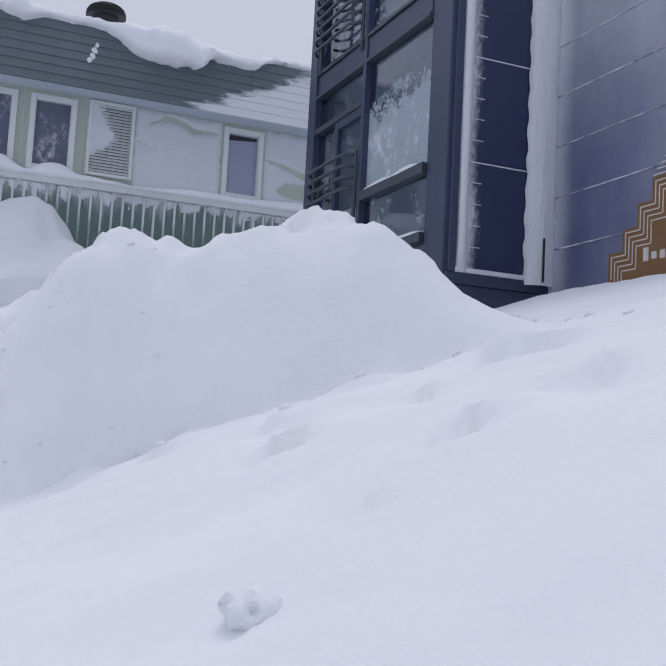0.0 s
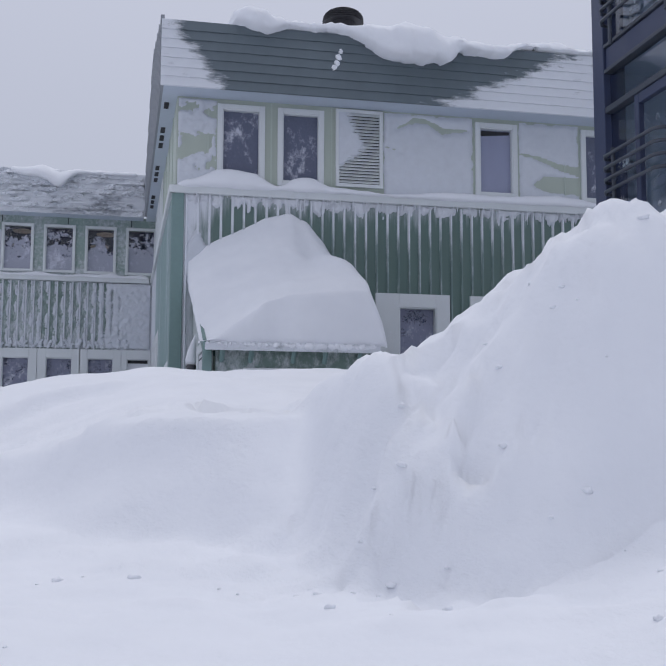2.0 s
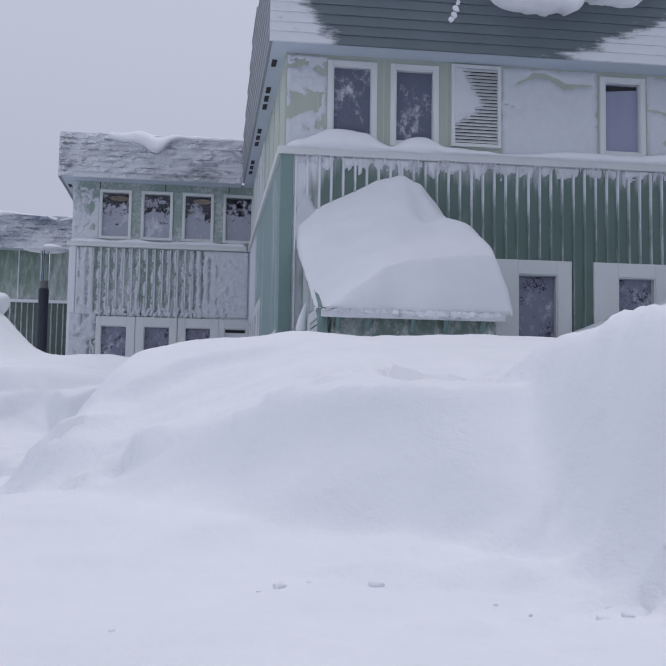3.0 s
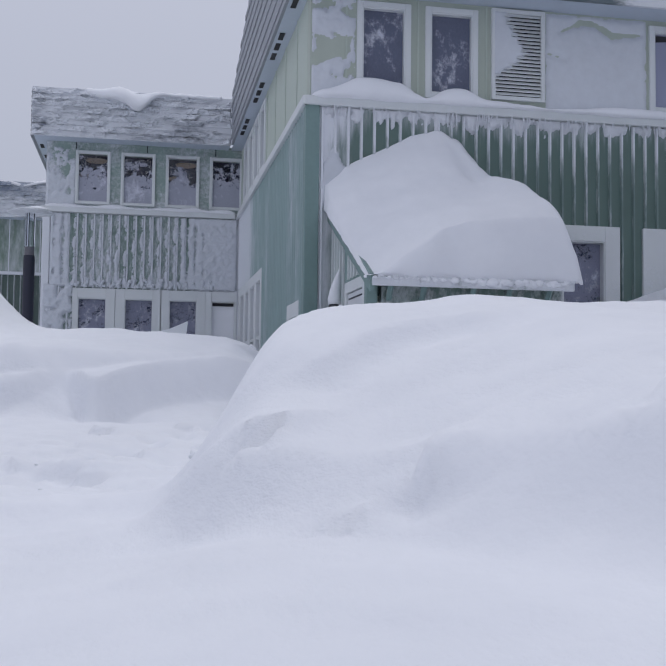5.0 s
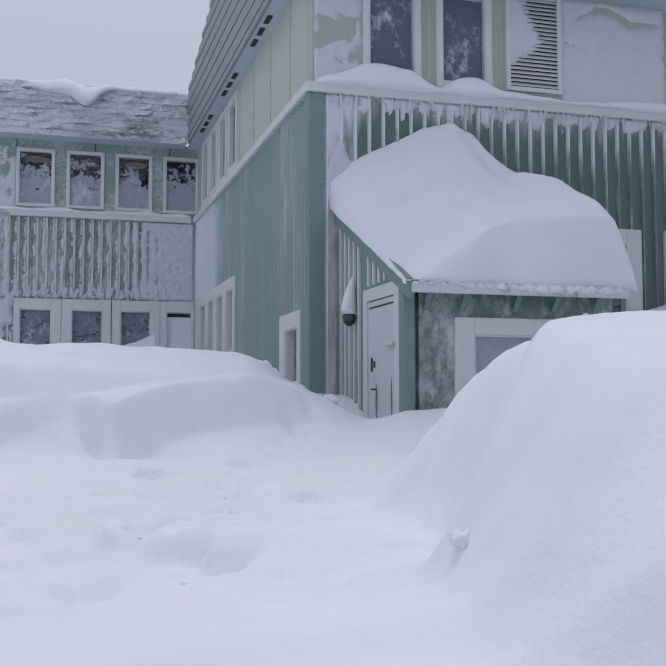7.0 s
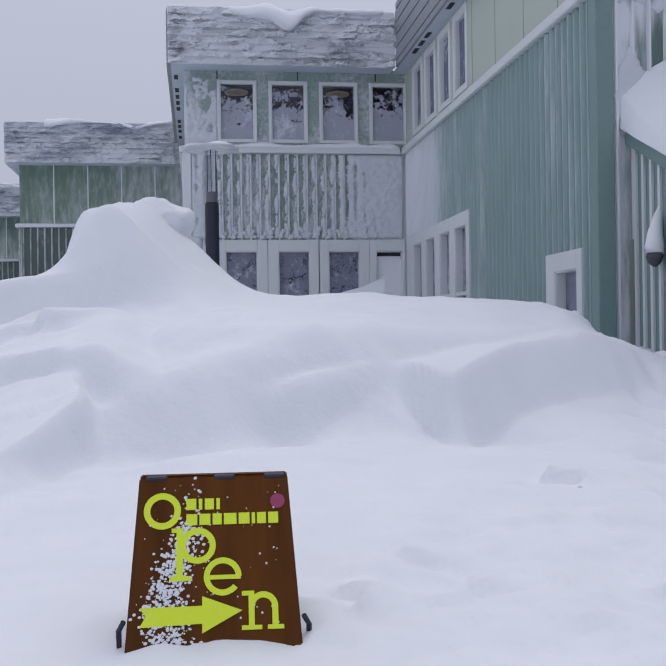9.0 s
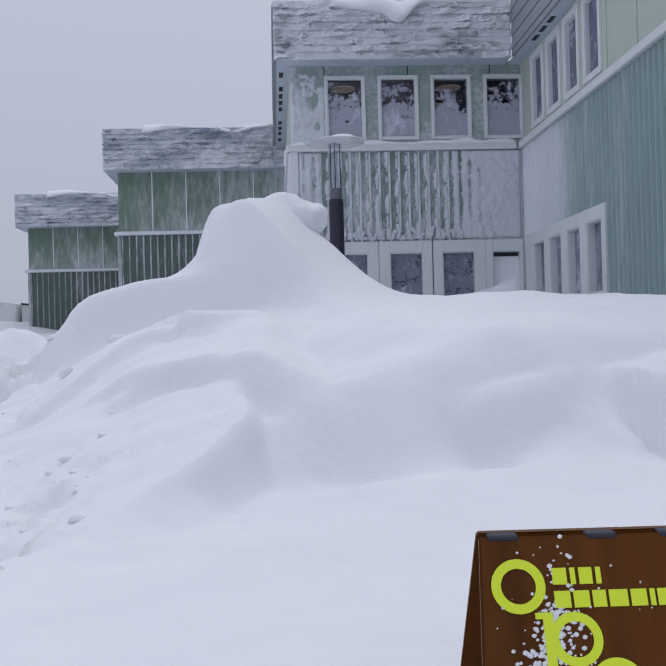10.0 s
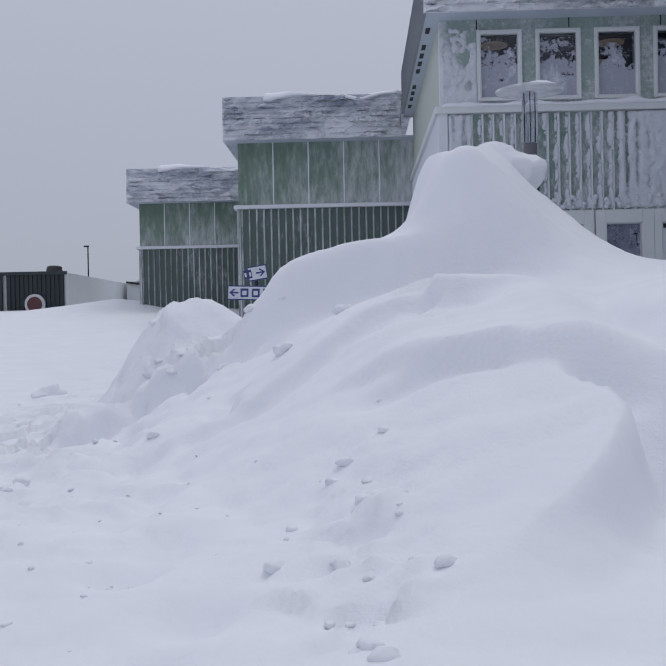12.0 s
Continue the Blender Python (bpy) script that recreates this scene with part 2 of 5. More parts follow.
class Face:
    """A wall's plane: s runs along it, d stands out of it, z goes up."""

    def __init__(self, x, y, ux, uy, nx, ny):
        self.o, self.u, self.n = Vector((x, y, 0)), Vector((ux, uy, 0)), Vector((nx, ny, 0))

    def at(self, s, d, z):
        return self.o + self.u * s + self.n * d + Vector((0, 0, z))

    def box(self, bm, s0, s1, d0, d1, z0, z1, bevel=0.0):
        a, b = self.at(s0, d0, z0), self.at(s1, d1, z1)
        return box(bm, a.x, b.x, a.y, b.y, z0, z1, bevel)


def cells(s0, s1, z0, z1, holes):
    """The rectangles that are left of a wall when the holes are cut from it."""
    ss = sorted({s0, s1, *[v for h in holes for v in h[:2] if s0 < v < s1]})
    for a, b in zip(ss, ss[1:]):
        mid = (a + b) / 2
        z = z0
        for h in sorted((h for h in holes if h[0] < mid < h[1]), key=lambda h: h[2]):
            if h[2] > z:
                yield a, b, z, min(h[2], z1)
            z = max(z, h[3])
        if z < z1:
            yield a, b, z, z1


def wall_mesh(face, s0, s1, z0, z1, holes, thick=0.25):
    bm = bmesh.new()
    for a, b, c, d in cells(s0, s1, z0, z1, holes):
        face.box(bm, a, b, 0, -thick, c, d)
    return bm


def wall_panels(face, s0, s1, z0, z1, holes, material, parent, label=""):
    for a, b, c, d in cells(s0, s1, z0, z1, holes):
        bm = bmesh.new()
        face.box(bm, a, b, 0, -0.25, c, d)
        part("wall_panel", bm, material, parent, label)


def sheet_mesh(face, s0, s1, z0, z1, holes, pitch=0.19, depth=0.045, off=0.012, shift=0.0):
    """Trapezoid steel sheet with upright ribs."""
    bm = bmesh.new()
    steps = ((0.0, 0.0), (0.10, 0.0), (0.16, 1.0), (0.28, 1.0), (0.34, 0.0))
    for a, b, c, d in cells(s0, s1, z0, z1, holes):
        line = [(a, None)]
        k = math.floor((a - s0) / pitch) - 1
        while s0 + k * pitch < b:
            for f, h in steps:
                s = s0 + shift + (k + f) * pitch
                if a < s < b:
                    line.append((s, h))
            k += 1
        line.append((b, None))
        line = [(s, (h if h is not None else 0.0)) for s, h in line]
        rows = [[bm.verts.new(face.at(s, off + depth * h, z)) for s, h in line] for z in (c, d)]
        for i in range(len(line) - 1):
            q = bm.faces.new((rows[0][i], rows[0][i + 1], rows[1][i + 1], rows[1][i]))
            q.material_index = 1 if line[i][1] + line[i + 1][1] > 0.5 else 0
    return bm


def sheet(name, face, s0, s1, z0, z1, holes, trough, crest, parent, label="", pitch=0.19, depth=0.045):
    for a, b, c, d in cells(s0, s1, z0, z1, holes):
        k = math.ceil((a - s0) / pitch - 0.35) * pitch + s0 - a
        ob = part(name, sheet_mesh(face, a, b, c, d, [], pitch, depth, 0.012, k), trough, parent, label)
        ob.data.materials.append(crest)


def tube(bm, points, radius, sides=8, closed_ends=True):
    pts = [Vector(p) for p in points]
    rings = []
    for i, p in enumerate(pts):
        way = (pts[min(i + 1, len(pts) - 1)] - pts[max(i - 1, 0)]).normalized()
        q = way.to_track_quat("Z", "Y")
        r = radius[i] if isinstance(radius, (list, tuple)) else radius
        rings.append([bm.verts.new(p + q @ Vector((r * math.cos(2 * math.pi * k / sides), r * math.sin(2 * math.pi * k / sides), 0))) for k in range(sides)])
    for a, b in zip(rings, rings[1:]):
        for k in range(sides):
            bm.faces.new((a[k], a[(k + 1) % sides], b[(k + 1) % sides], b[k]))
    if closed_ends:
        bm.faces.new(rings[0][::-1])
        bm.faces.new(rings[-1])
    return bm


def window(house, face, s0, s1, z0, z1, pane_mat, border=0.09, proud=0.05, recess=0.08, sill=True, panel=None, bars=(), name="window"):
    """A framed window: s0..s1, z0..z1 are the glass. panel: outer edges of a wide white surround."""
    bm = bmesh.new()
    o = panel or (s0 - border, s1 + border, z0 - border, z1 + border)
    for a, b, c, d in cells(o[0], o[1], o[2], o[3], [(s0, s1, z0, z1)]):
        face.box(bm, a, b, proud, -0.03, c, d, 0.006)
    w = part(name, bm, WHITE, house)
    bm = bmesh.new()
    e = 0.018
    for a, b, c, d in cells(s0, s1, z0, z1, [(s0 + e, s1 - e, z0 + e, z1 - e)]):
        face.box(bm, a, b, proud - 0.02, -recess - 0.01, c, d)
    for z in bars:
        face.box(bm, s0 + e, s1 - e, proud - 0.02, -recess - 0.01, z - 0.03, z + 0.03)
    part("sash", bm, WHITE, w)
    bm = bmesh.new()
    face.box(bm, s0 + e, s1 - e, -recess, -recess - 0.008, z0 + e, z1 - e)
    p = part("pane", bm, pane_mat, w, "rime-covered window pane")
    p.visible_shadow = False
    if sill:
        bm = bmesh.new()
        face.box(bm, o[0] + 0.02, o[1] - 0.02, proud + 0.05, proud - 0.01, o[2] - 0.03, o[2] + 0.004, 0.006)
        part("sill", bm, WHITE, w)
    return w


def fascia(house, face, s0, s1, d, z0, z1, material, count=7, thick=0.05, crust=0.0):
    """Horizontal boards, each a little over the one below."""
    h = (z1 - z0) / count
    for i in range(count):
        bm = bmesh.new()
        zb = z0 + i * h
        pr = [(d, zb - 0.012), (d + 0.028, zb - 0.008), (d + 0.006, zb + h), (d - thick, zb + h), (d - thick, zb)]
        va = [bm.verts.new(face.at(s0, a, z)) for a, z in pr]
        vb = [bm.verts.new(face.at(s1, a, z)) for a, z in pr]
        for k in range(5):
            bm.faces.new((va[k], va[(k + 1) % 5], vb[(k + 1) % 5], vb[k]))
        bm.faces.new(va[::-1])
        bm.faces.new(vb)
        if crust:
            cols = int((s1 - s0) / 0.035)
            rows = []
            for r in range(6):
                row = []
                for c in range(cols + 1):
                    s, z = s0 + (s1 - s0) * c / cols, zb - 0.012 + (h + 0.004) * r / 5
                    n = noise.fractal(Vector((s * 2.6, z * 5.0 + i * 3.7, d)), 0.7, 2.0, 5)
                    lump = max(0.0, n + 0.12) * crust * (1.0 - 0.35 * r / 5) if 0 < c < cols else 0.0
                    row.append(bm.verts.new(face.at(s, d + 0.030 - 0.022 * r / 5 + lump - (0.02 if r == 5 else 0.0), z)))
                rows.append(row)
            for ra, rb in zip(rows, rows[1:]):
                for c in range(cols):
                    bm.faces.new((ra[c], ra[c + 1], rb[c + 1], rb[c]))
        part("fascia_board", bm, material, house)


def lumpy(bm, amount, scale, seed=0.0, up=1.0):
    bm.normal_update()
    for v in bm.verts:
        n = noise.fractal(v.co * scale + Vector((seed, seed * 1.7, 0)), 0.8, 2.0, 4)
        v.co += v.normal * n * amount * up


def snow_ridge(name, face, s0, s1, height, width, base, d0, label, step=0.06, rings=9, seed=0.0, drop=None, wob=0.02):
    """A roll of snow along an edge. height(s), width(s), drop(s): metres above, out from and below the edge at base(s)."""
    bm = bmesh.new()
    n = max(4, int((s1 - s0) / step))
    rows = []
    for i in range(n + 1):
        s = s0 + (s1 - s0) * i / n
        end = min(1.0, min(i, n - i) / 3.0) ** 0.5
        h, w, dr = height(s) * end + 0.004, width(s) * end + 0.004, (drop(s) if drop else 0.0) * end
        row = []
        for k in range(rings):
            a = math.pi * k / (rings - 1)
            d = d0 + w * (0.5 - 0.5 * math.cos(a))
            z = base(s) + h * math.sin(a) ** 0.7 * (1.0 - 0.35 * k / (rings - 1)) - dr * (k / (rings - 1)) ** 2.2
            row.append(bm.verts.new(face.at(s, d, z)))
        bot = face.at(s, d0, base(s) - 0.01)
        row.append(bm.verts.new(face.at(s, d0 + w * 0.55, base(s) - dr * 0.75 - 0.01)))
        row.append(bm.verts.new(bot))
        rows.append(row)
    m = len(rows[0])
    for a, b in zip(rows, rows[1:]):
        for k in range(m):
            bm.faces.new((a[k], a[(k + 1) % m], b[(k + 1) % m], b[k]))
    bm.faces.new(rows[0][::-1])
    bm.faces.new(rows[-1])
    bmesh.ops.recalc_face_normals(bm, faces=bm.faces)
    lumpy(bm, wob, 2.2, seed)
    ob = part(name, bm, SNOW_SMOOTH, None, "", True)
    return tagged(ob, label, "snow", "", "stuff")


def bell(s, c, r, p=2.0):
    return math.exp(-abs((s - c) / r) ** p)


def step01(a, b, x):
    t = np.clip((x - a) / (b - a), 0, 1)
    return t * t * (3 - 2 * t)


# ---- ground: one sheet of drifted snow ----
def drift(x, y, x0, y0, x1, y1, h, front, back, ends, p=2.0, q=2.0):
    """A ridge of snow from one place to another: front is its reach to the right of that way, back to the left."""
    ux, uy = x1 - x0, y1 - y0
    size = math.hypot(ux, uy)
    ux, uy = ux / size, uy / size
    along = (x - x0) * ux + (y - y0) * uy
    side = -(x - x0) * uy + (y - y0) * ux
    past = np.maximum(np.maximum(-along, along - size), 0.0) / ends
    reach = np.where(side < 0, front, back)
    pw = np.where(side < 0, p, 2.0)
    return h * np.exp(-np.abs(side / reach) ** pw - past ** q)


def waves(x, y, scale, seed, octaves=4):
    """Value noise, quick on whole arrays."""
    total, amp = np.zeros_like(x), 1.0
    for o in range(octaves):
        f = scale * 2.0 ** o
        c, sn = math.cos(o * 1.3 + seed), math.sin(o * 1.3 + seed)
        u, v = (x * c - y * sn) * f + seed * 13.7, (x * sn + y * c) * f + seed * 7.1
        iu, iv = np.floor(u), np.floor(v)
        fu, fv = u - iu, v - iv
        fu, fv = fu * fu * (3 - 2 * fu), fv * fv * (3 - 2 * fv)

        def rnd(a, b):
            r = np.sin(a * 127.1 + b * 311.7 + seed * 74.7) * 43758.5453
            return r - np.floor(r)

        top = rnd(iu, iv) * (1 - fu) + rnd(iu + 1, iv) * fu
        bot = rnd(iu, iv + 1) * (1 - fu) + rnd(iu + 1, iv + 1) * fu
        total += amp * (top * (1 - fv) + bot * fv - 0.5)
        amp *= 0.5
    return total


def lip(x, y, x0, y0, x1, y1, bow, h, drop, back, ends):
    """A bowed edge of snow that falls off sharply to the right of its way."""
    ux, uy = x1 - x0, y1 - y0
    size = math.hypot(ux, uy)
    ux, uy = ux / size, uy / size
    along = (x - x0) * ux + (y - y0) * uy
    k = np.clip(along / size, 0, 1)
    side = -(x - x0) * uy + (y - y0) * ux - bow * (1 - (2 * k - 1) ** 2)
    past = np.maximum(np.maximum(-along, along - size), 0.0) / ends
    rise = np.exp(-np.abs(side / np.where(side < 0, drop, back)) ** 1.35)
    scoop = 0.55 * np.exp(-((side / drop + 3.2) / 2.2) ** 2)
    return h * (rise - scoop) * np.exp(-past ** 2)


def chunks(x, y, scale, seed):
    """Broken blocks: each cell has a level and a tilt of its own."""
    u, v = x * scale + seed * 3.1, y * scale + seed * 5.3
    iu, iv = np.floor(u), np.floor(v)
    best, level = np.full_like(x, 9.0), np.zeros_like(x)
    for a in (-1, 0, 1):
        for b in (-1, 0, 1):
            cu, cv = iu + a, iv + b
            h = [np.sin(cu * 127.1 + cv * 311.7 + seed * k) * 43758.5453 for k in (1.3, 2.9, 4.7, 6.1, 7.9)]
            h = [q - np.floor(q) for q in h]
            du, dv = u - cu - h[0], v - cv - h[1]
            d = du * du + dv * dv
            lev = h[2] - 0.5 + (h[3] - 0.5) * du + (h[4] - 0.5) * dv
            level = np.where(d < best, lev, level)
            best = np.minimum(best, d)
    return level


def scuff(x, y, x0, y0, r, h, turn=0.35):
    """A chipped edge of wind crust: a steep broken face, a hollow before it, a tail behind."""
    c, s = math.cos(turn), math.sin(turn)
    u, v = ((x - x0) * c + (y - y0) * s) / r, (-(x - x0) * s + (y - y0) * c) / r
    edge = u + 0.45 * np.sin(v * 2.3 + x0 * 7) + 0.25 * np.sin(v * 5.1 + y0 * 9)
    tail = step01(-0.25, 0.25, edge) * np.exp(-np.maximum(edge, 0) / 1.6)
    hollow = np.exp(-((edge + 0.55) / 0.55) ** 2)
    return 1.3 * h * (tail - 0.45 * hollow) * np.exp(-(v / 1.1) ** 2)


# place, size and depth of the chipped edges
SCUFFS = (
    (2.01, -14.85, 0.17, 0.075), (1.49, -15.95, 0.15, 0.06), (1.47, -15.22, 0.07, 0.04), (1.17, -15.96, 0.085, 0.04),
    (1.20, -14.69, 0.09, 0.045), (1.03, -15.23, 0.09, 0.04), (1.00, -13.98, 0.08, 0.035), (0.84, -16.20, 0.05, 0.018),
    (-1.88, -10.46, 0.11, 0.06), (-1.74, -11.18, 0.07, 0.035), (-1.48, -11.17, 0.11, 0.06), (-1.79, -6.47, 0.11, 0.05),
    (-2.53, -8.13, 0.13, 0.045), (-2.24, -6.79, 0.13, 0.05), (-2.54, -5.52, 0.15, 0.06), (-1.85, -5.10, 0.13, 0.05),
    (-3.59, -6.77, 0.12, 0.04), (-3.86, -7.22, 0.10, 0.04), (-3.40, -7.05, 0.10, 0.035), (-5.92, -5.08, 0.09, 0.05),
    (-6.74, -1.89, 0.14, 0.06), (-5.63, -1.93, 0.18, 0.07),
)


def along(v, xs, ys):
    """A soft line through a few corners."""
    w = 0.09
    return sum(np.interp(v + k * w, xs, ys) for k in (-1, -0.5, 0, 0.5, 1)) / 5.0


def ramp_up(side, reach, power):
    """0 at the foot, 1 at the edge: hollow below, crisp at the top."""
    t = np.clip(side / reach + 1.0, 0, 1)
    return t ** power


def scoured_drift(x, y, z):
    """The long drift whose near face the wind has hollowed out."""
    front = along(x, (-2.2, -1.9, -1.5, -0.9, -0.4, 0.1, 0.8, 2.0), (-10.000, -10.624, -11.058, -11.671, -11.896, -11.974, -11.755, -12.194)) + 0.06 * waves(x, y, 2.2, 21.0, 2)
    left = along(y, (-12.0, -11.1, -10.5, -9.0, -8.0, -6.5), (-1.530, -1.702, -1.960, -1.630, -1.134, -1.043)) + 0.05 * waves(x, y, 2.0, 22.0, 2)
    wide = step01(-0.5, 0.4, x)
    m = ramp_up(y - front, 0.50 + 1.4 * wide, 1.35 + 0.8 * wide) * (0.25 * step01(-0.9, 0.9, x - left) + 0.75 * step01(-0.45, 0.12, x - left))
    top = 1.647 + 0.302 * step01(-1.7, -0.5, x) + 0.465 * step01(-12.0, -7.9, y) + 0.317 * step01(-10.6, -8.6, y) * (1 - step01(-1.6, -0.7, x))
    m = m * (1 - step01(-7.7, -5.6, y))
    return z + np.maximum(top - z, 0) * m


def ploughed_bank(x, y, z):
    """The bank thrown up by the plough, steep and broken on the near side."""
    top = along(x, (-0.15, 0.08, 0.3, 0.6, 0.9, 1.4, 2.0, 2.15, 2.5, 3.1, 3.8), (1.554, 2.236, 2.200, 2.392, 2.741, 2.652, 2.864, 2.655, 2.278, 2.300, 2.200))
    crest = along(x, (0.0, 0.9, 2.0, 3.0), (-12.543, -12.787, -13.263, -13.860))
    foot = along(x, (0.0, 0.37, 0.85, 2.0, 3.0), (-13.216, -13.522, -13.500, -14.374, -14.878))
    f = np.clip((crest - y) / (crest - foot), 0, 1.0)
    power = 1.2 + 1.0 * step01(0.2, 0.8, x)
    near_side = 1.0 - f ** power
    far_side = np.exp(-(np.maximum(y - crest, 0) / 1.3) ** 2)
    m = np.where(y < crest, near_side, far_side) * step01(-0.14, 0.10, x + 0.05 * waves(x, y, 3.0, 23.0, 2))
    return z + np.maximum(top - z, 0) * m


def yard_lip(x, y, z):
    """The bitten edge across the yard with bowls blown out below it."""
    edge = along(x, (-7.0, -6.2, -5.57, -5.07, -4.79, -4.4, -4.1, -3.75, -3.3, -3.0, -2.75, -2.0, -1.36, -0.6), (-2.361, -2.707, -2.968, -3.278, -3.616, -3.686, -3.562, -3.842, -3.593, -3.236, -4.085, -3.289, -2.979, -2.503)) + 0.05 * waves(x, y, 3.0, 24.0, 2)
    top = along(x, (-7.0, -5.57, -5.0, -4.4, -3.75, -3.2, -2.75, -1.36, -0.6), (1.828, 1.979, 2.171, 1.904, 1.959, 2.075, 2.035, 2.222, 2.154))
    behind = y - edge
    m = ramp_up(behind - 0.06, 0.30, 1.25) * (1 - step01(0.8, 3.2, behind)) * step01(-6.9, -5.6, x) * (1 - step01(-1.3, -0.5, x))
    bowls = 0.20 * np.exp(-((x + 4.55) / 0.55) ** 2 - ((y + 4.15) / 0.30) ** 2) + 0.20 * np.exp(-((x + 3.80) / 0.25) ** 2 - ((y + 3.98) / 0.22) ** 2) + 0.12 * np.exp(-((x + 2.45) / 0.5) ** 2 - ((y + 4.1) / 0.28) ** 2)
    return z - bowls + np.maximum(top + 0.05 * np.maximum(behind, 0) - z, 0) * m


def plateau(x, y, z):
    """A smooth tongue of packed snow that ends in a sharp curved edge."""
    edge = along(y, (-5.6, -5.1, -4.84, -4.5, -4.16, -3.8, -3.42), (-6.5, -5.92, -5.56, -5.2, -5.02, -5.06, -5.16))
    top = 1.89 + 0.385 * (x + 5.02) + 0.18 * (y + 4.16)
    reach = 0.10 + 0.35 * (1 - step01(-5.1, -4.3, y))
    m = ramp_up(edge - x, reach, 1.25) * step01(-5.7, -5.0, y) * (1 - step01(-3.0, -1.8, y))
    return z + np.maximum(top - z, 0) * m


def snow_height(x, y):
    near = np.exp(-((x + 2) / 30) ** 2 - ((y + 4) / 40) ** 2)
    z = 1.359 + 0.0 * x
    # slope up to the dark building
    rise = 0.393 * x + -0.047 * (y + 16.05) + 0.07
    rise = np.clip(rise, 0, 2.08) * step01(-0.7, 1.3, x) * (1 - step01(-8.0, -5.2, y) * (1 - step01(3.6, 4.8, x)))
    z = z + rise * near
    # the yard before the far wing
    z = z + 0.533 * step01(-8.43, 0.6, y) * step01(-6.54, -3.94, x) * (1 - step01(-0.6, 0.5, x) * step01(-0.2, -2.0, y))
    z = z + np.clip(0.055 * (y + 1.0), 0, 1.9) * (1 - step01(-7.6, -5.0, x))
    z = z + 0.210 * step01(-6, -2, y) * step01(-0.2, 0.6, x) * (1 - step01(0, 1, y))
    # the trodden way the camera takes
    way = np.interp(x, (-30, -6.0, -4.0, -1.0, 0.1, 40), (14, -8.4, -11.6, -16.4, -18.6, -60))
    z = z - 0.55 * np.exp(-((y - way) / 1.3) ** 2) * near
    # hollows and rises in the yard
    z = z + drift(x, y, -3.72, -3.34, -1.79, -2.68, 0.501, 0.45, 2.34, 1.68, 2.0, 2.0)
    z = z + drift(x, y, -4.43, -2.40, -3.52, -3.16, 0.120, 0.40, 2.91, 0.64, 3.0, 2.0)
    z = z + drift(x, y, -1.8, -11.3, 0.4, -12.2, 0.14, 0.9, 1.0, 0.6, 2.0, 2.0)
    z = z + drift(x, y, 4.0, -10.8, 5.6, -9.9, 0.05, 1.0, 1.0, 0.7, 2.0, 2.0)
    z = scoured_drift(x, y, z)
    z = ploughed_bank(x, y, z)
    z = yard_lip(x, y, z)
    z = plateau(x, y, z)
    # the heap round the lamp
    z = z + drift(x, y, -4.966, 1.736, -4.950, 2.320, 0.654, 0.349, 0.968, 0.945, 3.0, 2.0)
    z = z + drift(x, y, -5.420, 0.094, -4.721, 1.256, 1.239, 0.832, 0.304, 0.353, 2.0, 2.0)
    z = z + drift(x, y, -6.524, -0.494, -2.846, 0.616, 0.652, 1.835, 1.384, 1.173, 2.0, 2.0)
    z = z + drift(x, y, -6.464, -0.560, -6.475, -0.485, 0.546, 1.433, 0.451, 0.209, 3.0, 3.0)
    z = z + drift(x, y, -7.406, 0.066, -7.355, 0.024, 0.640, 0.547, 0.905, 0.353, 3.0, 2.0)
    z = z + drift(x, y, -1.950, 5.020, -1.480, 5.040, 1.002, 0.550, 0.780, 0.410, 2.0, 2.0)
    z = z + drift(x, y, -0.998, -1.728, -0.175, -0.370, 0.164, 0.178, 1.836, 0.806, 2.0, 2.0)
    z = z + drift(x, y, -14.690, 24.870, -13.880, 25.220, 0.464, 1.600, 2.010, 1.200, 2.0, 2.0)
    z = z + drift(x, y, 0.25, -2.9, 1.5, -3.2, 0.34, 0.8, 0.8, 0.45, 2.0, 2.0)
    # low wind-cut steps
    z = z + lip(x, y, -6.9, -2.2, -5.4, -2.0, 0.2, 0.07, 0.05, 0.9, 0.3)
    z = z + lip(x, y, -3.4, -10.1, -2.0, -9.75, 0.3, 0.05, 0.10, 0.8, 0.4)
    z = z + lip(x, y, -1.55, -9.9, -0.9, -9.75, 0.10, 0.05, 0.05, 0.5, 0.15)
    z = z + lip(x, y, -7.9, -1.2, -7.2, -0.8, 0.1, 0.16, 0.06, 0.5, 0.15)
    z = z + lip(x, y, -5.9, -2.95, -5.35, -3.05, 0.10, 0.05, 0.03, 0.5, 0.1)
    # sastrugi, trodden patches and grain
    z = z + near * (0.05 * waves(x, y, 0.9, 1.0) + 0.035 * waves(x * 0.45 - y * 0.25, y * 1.5 + x * 0.5, 1.6, 2.0, 3) + 0.011 * waves(x, y, 8.0, 7.0, 2))
    bank = np.exp(-((x - 0.9) / 1.3) ** 2 - ((y + 13.0) / 0.75) ** 2)
    z = z + bank * (0.16 * waves(x, y, 2.6, 3.0) + 0.05 * waves(x, y, 8.0, 9.0, 3))
